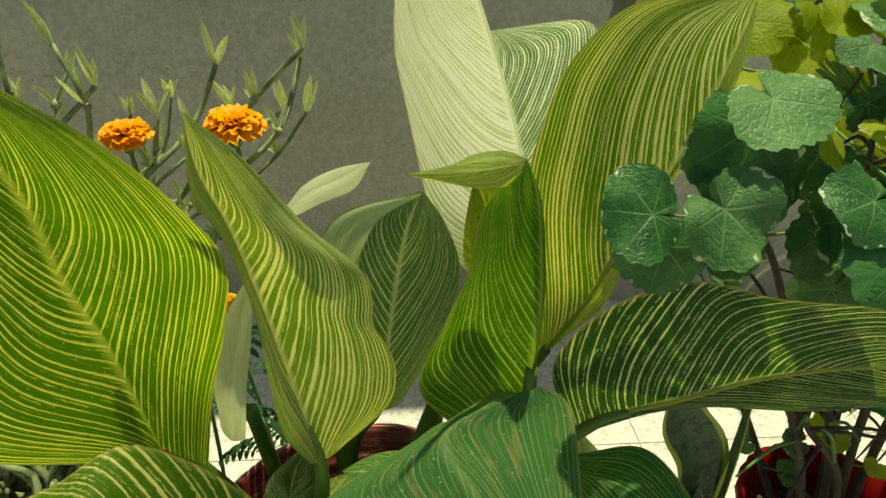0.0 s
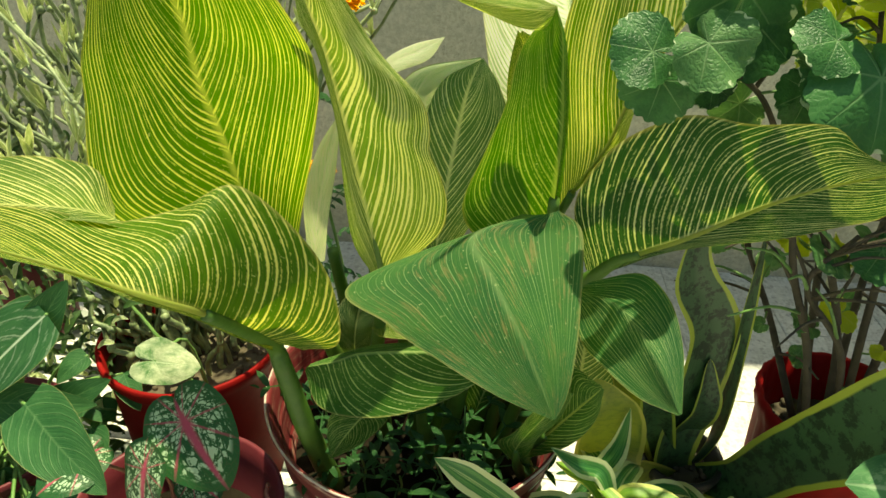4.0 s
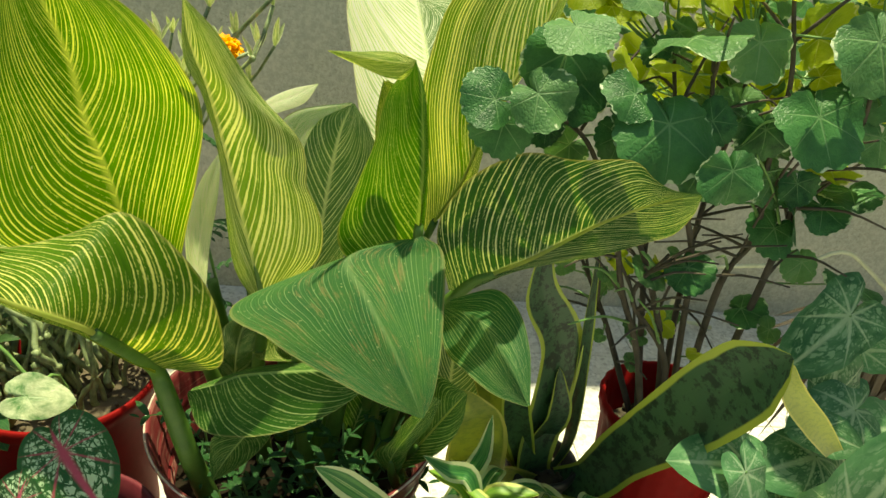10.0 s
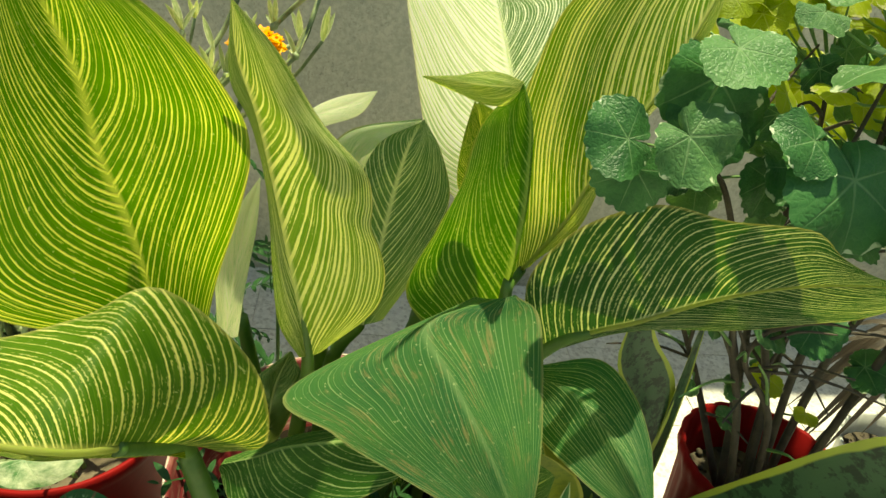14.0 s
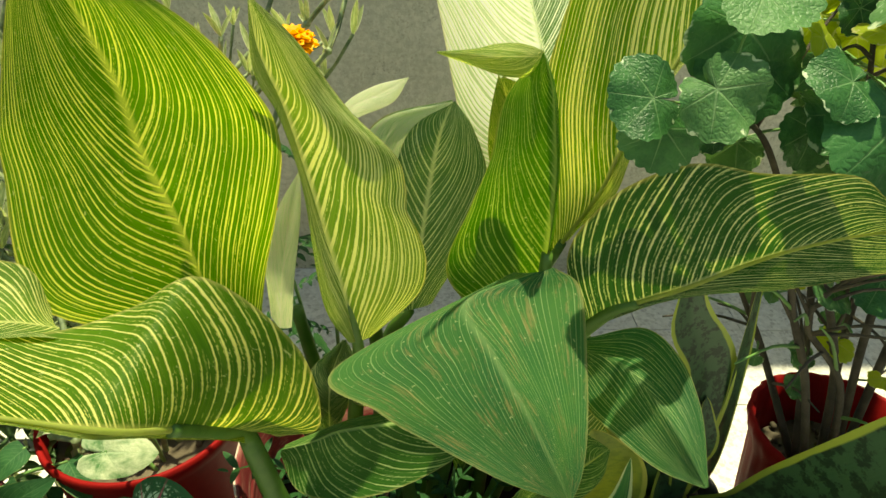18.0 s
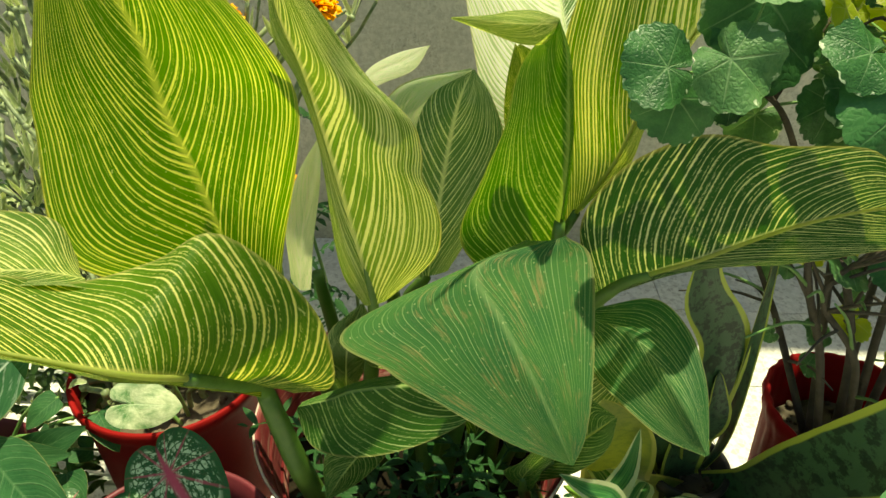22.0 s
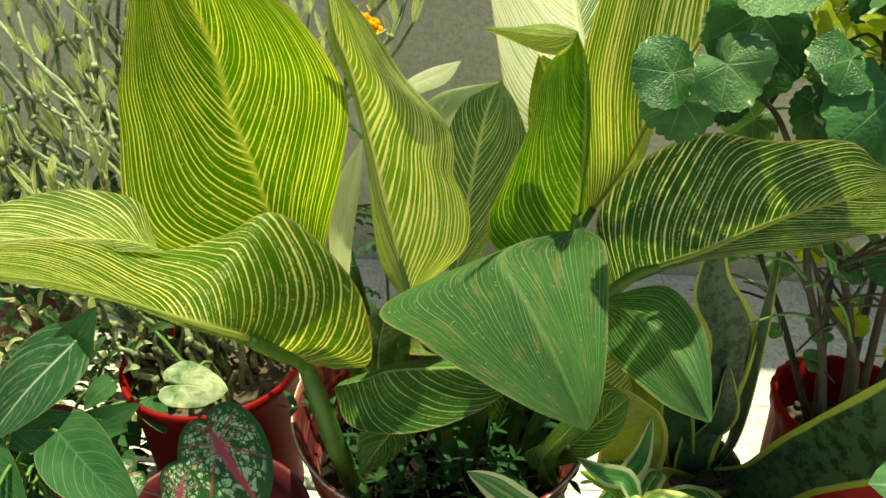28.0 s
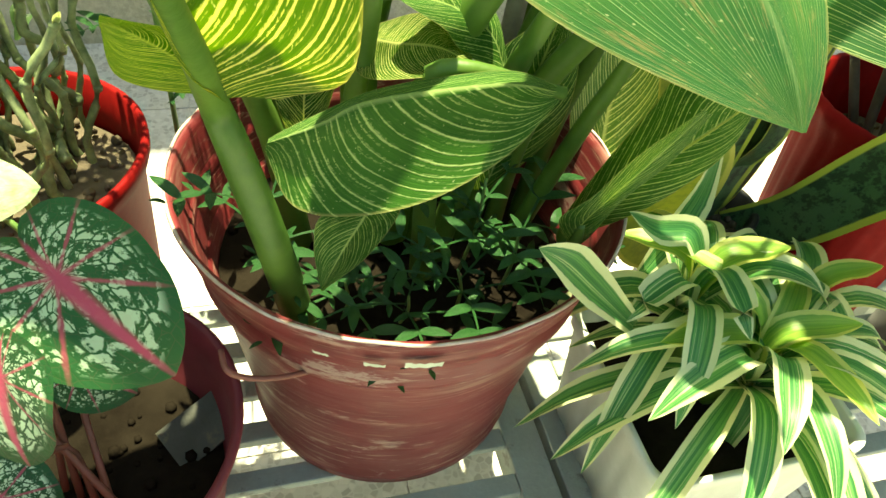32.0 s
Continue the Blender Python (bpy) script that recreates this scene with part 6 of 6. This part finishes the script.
arrow_plant("pothos_plant", (-0.300, 0.03, 0.20), [
    ((-0.308, -0.055, 0.355), (-0.258, -0.050, 0.350), (0.0, -0.6, 0.8)),
    ((-0.555, 0.080, 0.420), (-0.515, 0.060, 0.415), (0.0, -0.6, 0.8)),
], POTHOS, "green leaves with painted pale sun patches among jointed stems", kind="heart", seed=90)

# ---- jointed-stem shrub ----
jointed = thing("jointed_shrub", (-0.335, 0.095, 0.20), "jointed zigzag stems with small white-edged leaves in red pot", "plant")
RJ = random.Random(5)


def zigzag(base, top, r0, leaves, parent, r1=0.0026, size=1.0):
    base, top = Vector(base), Vector(top)
    n = 11
    side = (top - base).cross(Vector((RJ.uniform(-1, 1), RJ.uniform(-1, 1), 0.2))).normalized()
    bow = Vector((RJ.uniform(-0.04, 0.04), RJ.uniform(-0.03, 0.03), 0.0))
    pts = []
    for i in range(n + 1):
        t = i / n
        pts.append(base.lerp(top, t) + side * (0.0085 if i % 2 else -0.0085) + bow * math.sin(math.pi * t) + Vector(((base - top).x, (base - top).y, 0)) * 0.25 * math.sin(math.pi * t))
    bm = tube(bmesh.new(), pts, r0, r1, 7, 3 * n)
    for i in range(2, n):
        if RJ.random() < 0.8:
            bmesh.ops.create_icosphere(bm, subdivisions=1, radius=r0 * 1.2, matrix=Matrix.Translation(pts[i]))
    st = part("stem", bm, JOINTED, parent)
    for i in range(leaves):
        if len(SINGLE.setdefault(parent.name, [])) < 290:
            bm = bmesh.new()
        else:
            bm = REST.setdefault(parent.name, bmesh.new())
        tuft = i < 5
        p = pts[n] if i < 3 else pts[n - 1] if tuft else pts[RJ.randint(4, n - 1)]
        d = Vector((RJ.uniform(-0.5, 0.5), RJ.uniform(-0.5, 0.5), 1.0) if tuft else (RJ.uniform(-1, 1), RJ.uniform(-1, 1), RJ.uniform(0.3, 1.9))).normalized()
        ln = RJ.uniform(0.034, 0.060) if tuft else RJ.uniform(0.012, 0.026)
        ln *= size
        strap_leaf([p, p + d * ln * 0.5, p + d * ln + Vector((0, 0, -0.003))], ln * (0.19 if tuft else 0.30), (RJ.uniform(-1, 1), -1, 0.4), 0.4, "lance", 6, 2, bm)
        if REST.get(parent.name) is not bm:
            SINGLE[parent.name].append(part("leaf", bm, JOINT_LEAF, parent))


SINGLE, REST = {}, {}


TOPS = [(-0.263, 0.170, 0.792), (-0.249, 0.170, 0.757), (-0.129, 0.190, 0.769), (-0.053, 0.158, 0.798), (-0.082, 0.180, 0.732),
        (-0.598, 0.200, 0.735), (-0.489, 0.200, 0.754), (-0.596, 0.250, 0.711), (-0.709, 0.250, 0.699), (-0.184, 0.170, 0.728), (-0.048, 0.165, 0.781)]
for i, top in enumerate(TOPS):
    a = 2.39996 * i
    b = Vector((-0.335 + 0.07 * math.cos(a), 0.095 + 0.06 * math.sin(a) + 0.02, 0.198))
    zigzag(b, top, 0.0040, 15, jointed, size=0.78)
for i in range(10):  # slender tips among the flowers
    zigzag((-0.335 + RJ.uniform(-0.05, 0.08), 0.095 + RJ.uniform(0.0, 0.08), 0.2), (RJ.uniform(-0.30, -0.03), RJ.uniform(0.15, 0.22), RJ.uniform(0.62, 0.74)), 0.0032, 14, jointed, r1=0.0018, size=0.7)
for i in range(16):  # stems that lean over the rim
    zigzag((-0.335 + RJ.uniform(-0.09, 0.0), 0.095 + RJ.uniform(-0.07, 0.06), 0.2), (RJ.uniform(-0.66, -0.46), RJ.uniform(0.02, 0.20), RJ.uniform(0.38, 0.56)), RJ.uniform(0.0045, 0.0062), 6, jointed)
for i in range(17):
    a = 2.39996 * i
    b = Vector((-0.335 + 0.08 * math.cos(a) * (i % 5) / 4, 0.095 + 0.08 * math.sin(a) * (i % 5) / 4, 0.198))
    zigzag(b, (RJ.uniform(-0.62, -0.36), RJ.uniform(0.12, 0.32), RJ.uniform(0.44, 0.66)), RJ.uniform(0.004, 0.0062), RJ.randint(4, 8), jointed)
if "jointed_shrub" in REST:
    part("small_leaves", REST.pop("jointed_shrub"), JOINT_LEAF, jointed)["kind"] = "stuff"
settle(jointed)
back_shrub_pot = simple_pot("plant_pot", (-0.52, 0.40, 0), 0.12, 0.24, 0.085, POT_MAROON, "maroon pot of jointed stems standing behind red pot", 0.19, SOIL, seed=18)
jointed_back = thing("jointed_shrub", (-0.52, 0.38, 0.19), "tall jointed green stems behind the red pot", "plant")
for i in range(34):
    a = 2.39996 * i
    q = 0.10 * math.sqrt((i + 0.5) / 34)
    b = Vector((-0.52 + q * math.cos(a), 0.38 + q * math.sin(a), 0.188))
    zigzag(b, (-0.52 + (b.x + 0.52) * 1.6 + RJ.uniform(-0.16, 0.06), RJ.uniform(0.26, 0.50), RJ.uniform(0.46, 0.80)), RJ.uniform(0.005, 0.0076), RJ.randint(4, 7), jointed_back, size=0.75)
if jointed_back.name in REST:
    part("small_leaves", REST.pop(jointed_back.name), JOINT_LEAF, jointed_back)["kind"] = "stuff"
settle(jointed_back)
left_shrub_pot = simple_pot("plant_pot", (-0.83, 0.40, 0), 0.12, 0.24, 0.085, POT_MAROON, "maroon pot of dense jointed stems near wall", 0.19, SOIL, seed=16)
jointed_two = thing("jointed_shrub", (-0.83, 0.40, 0.19), "dense clump of jointed pale green stems near wall", "plant")
for i in range(50):
    a = 2.39996 * i
    q = 0.105 * math.sqrt((i + 0.5) / 50)
    b = Vector((-0.83 + q * math.cos(a), 0.40 + q * math.sin(a), 0.188))
    zigzag(b, (-0.80 + (b.x + 0.80) * 1.8 + RJ.uniform(-0.14, 0.14), RJ.uniform(0.08, 0.46), RJ.uniform(0.36, 0.78)), RJ.uniform(0.005, 0.0076), RJ.randint(4, 7), jointed_two, size=0.75)
if jointed_two.name in REST:
    part("small_leaves", REST.pop(jointed_two.name), JOINT_LEAF, jointed_two)["kind"] = "stuff"
settle(jointed_two)

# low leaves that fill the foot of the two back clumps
# dark leaf colour stands in for the shade low in the clumps
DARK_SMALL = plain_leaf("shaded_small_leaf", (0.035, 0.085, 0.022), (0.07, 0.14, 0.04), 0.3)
RF = random.Random(44)
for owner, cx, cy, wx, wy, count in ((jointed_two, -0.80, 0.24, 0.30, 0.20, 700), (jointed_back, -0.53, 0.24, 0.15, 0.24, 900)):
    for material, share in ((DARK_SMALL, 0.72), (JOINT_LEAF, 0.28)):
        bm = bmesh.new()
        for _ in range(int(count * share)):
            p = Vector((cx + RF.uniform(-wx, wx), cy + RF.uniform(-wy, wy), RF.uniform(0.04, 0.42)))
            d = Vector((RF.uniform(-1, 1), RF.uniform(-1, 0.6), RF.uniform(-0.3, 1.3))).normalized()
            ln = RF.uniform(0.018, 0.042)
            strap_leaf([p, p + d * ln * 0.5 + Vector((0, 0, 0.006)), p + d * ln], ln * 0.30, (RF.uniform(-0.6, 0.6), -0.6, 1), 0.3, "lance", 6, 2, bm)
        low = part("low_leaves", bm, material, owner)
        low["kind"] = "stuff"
        low.matrix_parent_inverse = Matrix.Translation(owner.location).inverted()

# ---- marigolds behind, and seedlings in the main pot ----
def marigold(base, head, r, seed):
    g = thing("marigold_plant", base, "orange marigold in bloom rising behind the canna leaves", "flower", "marigolds behind the canna")
    rnd = random.Random(seed)
    head = Vector(head)
    b = Vector(base)
    part("stem", tube(bmesh.new(), [b, b.lerp(head, 0.5) + Vector((0.015, 0.0, 0.01)), head - Vector((0, 0, r * 0.5))], 0.003, 0.0022, 7, 16), PETIOLE, g)
    part("calyx", tube(bmesh.new(), [head - Vector((0, 0, r * 0.75)), head - Vector((0, 0, r * 0.4)), head], r * 0.18, r * 0.42, 10, 6), PETIOLE, g)
    bm = bmesh.new()
    for ring, (count, tilt, ln) in enumerate(((15, 5, 1.0), (14, 22, 0.92), (12, 40, 0.8), (10, 58, 0.66), (7, 75, 0.5))):
        for i in range(count):
            a = 2 * math.pi * (i + 0.5 * ring) / count + rnd.uniform(-0.15, 0.15)
            el = radians(tilt + rnd.uniform(-9, 9))
            out = Vector((math.cos(a), math.sin(a), 0))
            d = out * math.cos(el) + Vector((0, 0, 1)) * math.sin(el)
            up = Vector((0, 0, 1)) * math.cos(el) - out * math.sin(el)
            side = d.cross(up)
            L = r * ln * rnd.uniform(0.9, 1.1)
            W = r * 0.36
            rows = []
            for q in (0.15, 0.5, 0.85, 1.0):
                row = []
                for j in range(-3, 4):
                    w = W * (0.35 + 0.65 * min(1, q * 1.3)) * j / 3
                    ruffle = r * 0.09 * q * math.sin(j * 2.2 + i) + rnd.uniform(-1, 1) * r * 0.02
                    row.append(bm.verts.new(head + d * (L * q - (r * 0.06 if q == 1 and j % 2 else 0)) + side * w + up * (ruffle - r * 0.2 * q * q)))
                rows.append(row)
            for x, y in zip(rows, rows[1:]):
                for j in range(6):
                    bm.faces.new((x[j], x[j + 1], y[j + 1], y[j]))
    part("flower_head", bm, ORANGE, g, "ruffled orange flower head")
    for i in range(5):
        p = b.lerp(head, 0.35 + 0.11 * i) + Vector((0.008, 0, 0))
        part("leaf", pinnate(p, Vector((rnd.uniform(-1, 1), rnd.uniform(-1, 0.4), rnd.uniform(0.1, 0.8))), 0.07, 6, rnd), FERNY, g)
    settle(g)


def pinnate(base, way, length, pairs, rnd):
    """A feathered leaf of narrow leaflets on a thin stalk."""
    bm = bmesh.new()
    bm.loops.layers.uv.new("UVMap")
    d = way.normalized()
    tip = base + d * length + Vector((0, 0, -length * 0.12))
    mid = base + d * length * 0.55 + Vector((0, 0, length * 0.06))
    c = spline([base, mid, tip], 2 * pairs)
    strap_leaf([base, mid, tip], 0.0022, (0, -0.3, 1), 0.0, "strap", 8, 1, bm)
    side = d.cross(Vector((0, 0, 1))).normalized()
    for i in range(pairs + 1):
        p = c[min(2 * i + 1, 2 * pairs)]
        ln = length * 0.34 * math.sin(math.pi * (0.22 + 0.62 * i / pairs)) * rnd.uniform(0.85, 1.15)
        for sg in ((-1, 1) if i < pairs else (0,)):
            w = (side * sg + d * 0.55).normalized() if sg else d
            q = p + w * ln
            strap_leaf([p, p.lerp(q, 0.5) + Vector((0, 0, ln * 0.08)), q], ln * 0.30, (0, -0.25, 1), 0.15, "lance", 6, 2, bm)
    return bm


marigold((-0.20, 0.20, 0.0), (-0.215, 0.150, 0.717), 0.023, 1)
marigold((-0.10, 0.21, 0.0), (-0.111, 0.115, 0.740), 0.026, 2)
marigold((-0.14, 0.25, 0.0), (-0.153, 0.160, 0.514), 0.020, 3)
RS = random.Random(12)
for x, y, hgt in ((-0.06, -0.07, 0.06), (-0.015, -0.085, 0.05), (0.04, -0.075, 0.065), (0.085, -0.06, 0.09), (0.055, -0.03, 0.12), (-0.115, -0.03, 0.14)):
    g = thing("marigold_seedling", (x, y, 0.20), "young marigold seedling with feathery green leaves in pot", "plant", "seedlings in the large pot")
    b = Vector((x, y, 0.195))
    top = b + Vector((RS.uniform(-0.01, 0.01), -0.01, hgt))
    part("stem", tube(bmesh.new(), [b, b.lerp(top, 0.5) + Vector((0.004, 0, 0)), top], 0.0018, 0.0012, 6), PETIOLE, g)
    for i in range(5):
        a = 2.39996 * i + RS.uniform(-0.3, 0.3)
        p = b.lerp(top, 0.45 + 0.08 * i)
        part("leaf", pinnate(p, Vector((math.cos(a), math.sin(a) - 0.15, RS.uniform(0.1, 0.7))), RS.uniform(0.070, 0.095), 3, RS), FERNY, g)
    settle(g)

# ---- far right: brown strap leaves and a pale hose ----
brown = thing("brown_strap_plant", (1.16, 0.36, FLOOR_Z + 0.21), "drooping brown strap leaves in white pot by wall", "plant")
RW = random.Random(31)
for i in range(44):
    a = 2.39996 * i
    d = Vector((math.cos(a), math.sin(a) * 0.7, 0)) * 0.8
    b = Vector((1.16, 0.36, FLOOR_Z + 0.21))
    part("leaf", strap_leaf([b, b + d * 0.07 + Vector((0, 0, 0.22)), b + d * 0.19 + Vector((0, 0, 0.33)), b + d * 0.33 + Vector((0, 0, RW.uniform(0.02, 0.36)))], 0.019, (0, -0.4, 1), 0.3, "strap", 10, 1), BRONZE, brown)
settle(brown)
hose = tagged(part("garden_hose", tube(bmesh.new(), [(1.28, 1.17, FLOOR_Z + 0.007), (1.09, 1.12, -0.21), (1.14, 1.10, -0.045), (1.27, 1.10, -0.012), (1.46, 1.10, 0.004), (1.58, 1.10, 0.06), (1.74, 1.14, -0.02), (2.1, 1.16, FLOOR_Z + 0.007)], 0.007, 0.007, 8), CREAM), "thin pale green hose looped behind the pots", "hose")
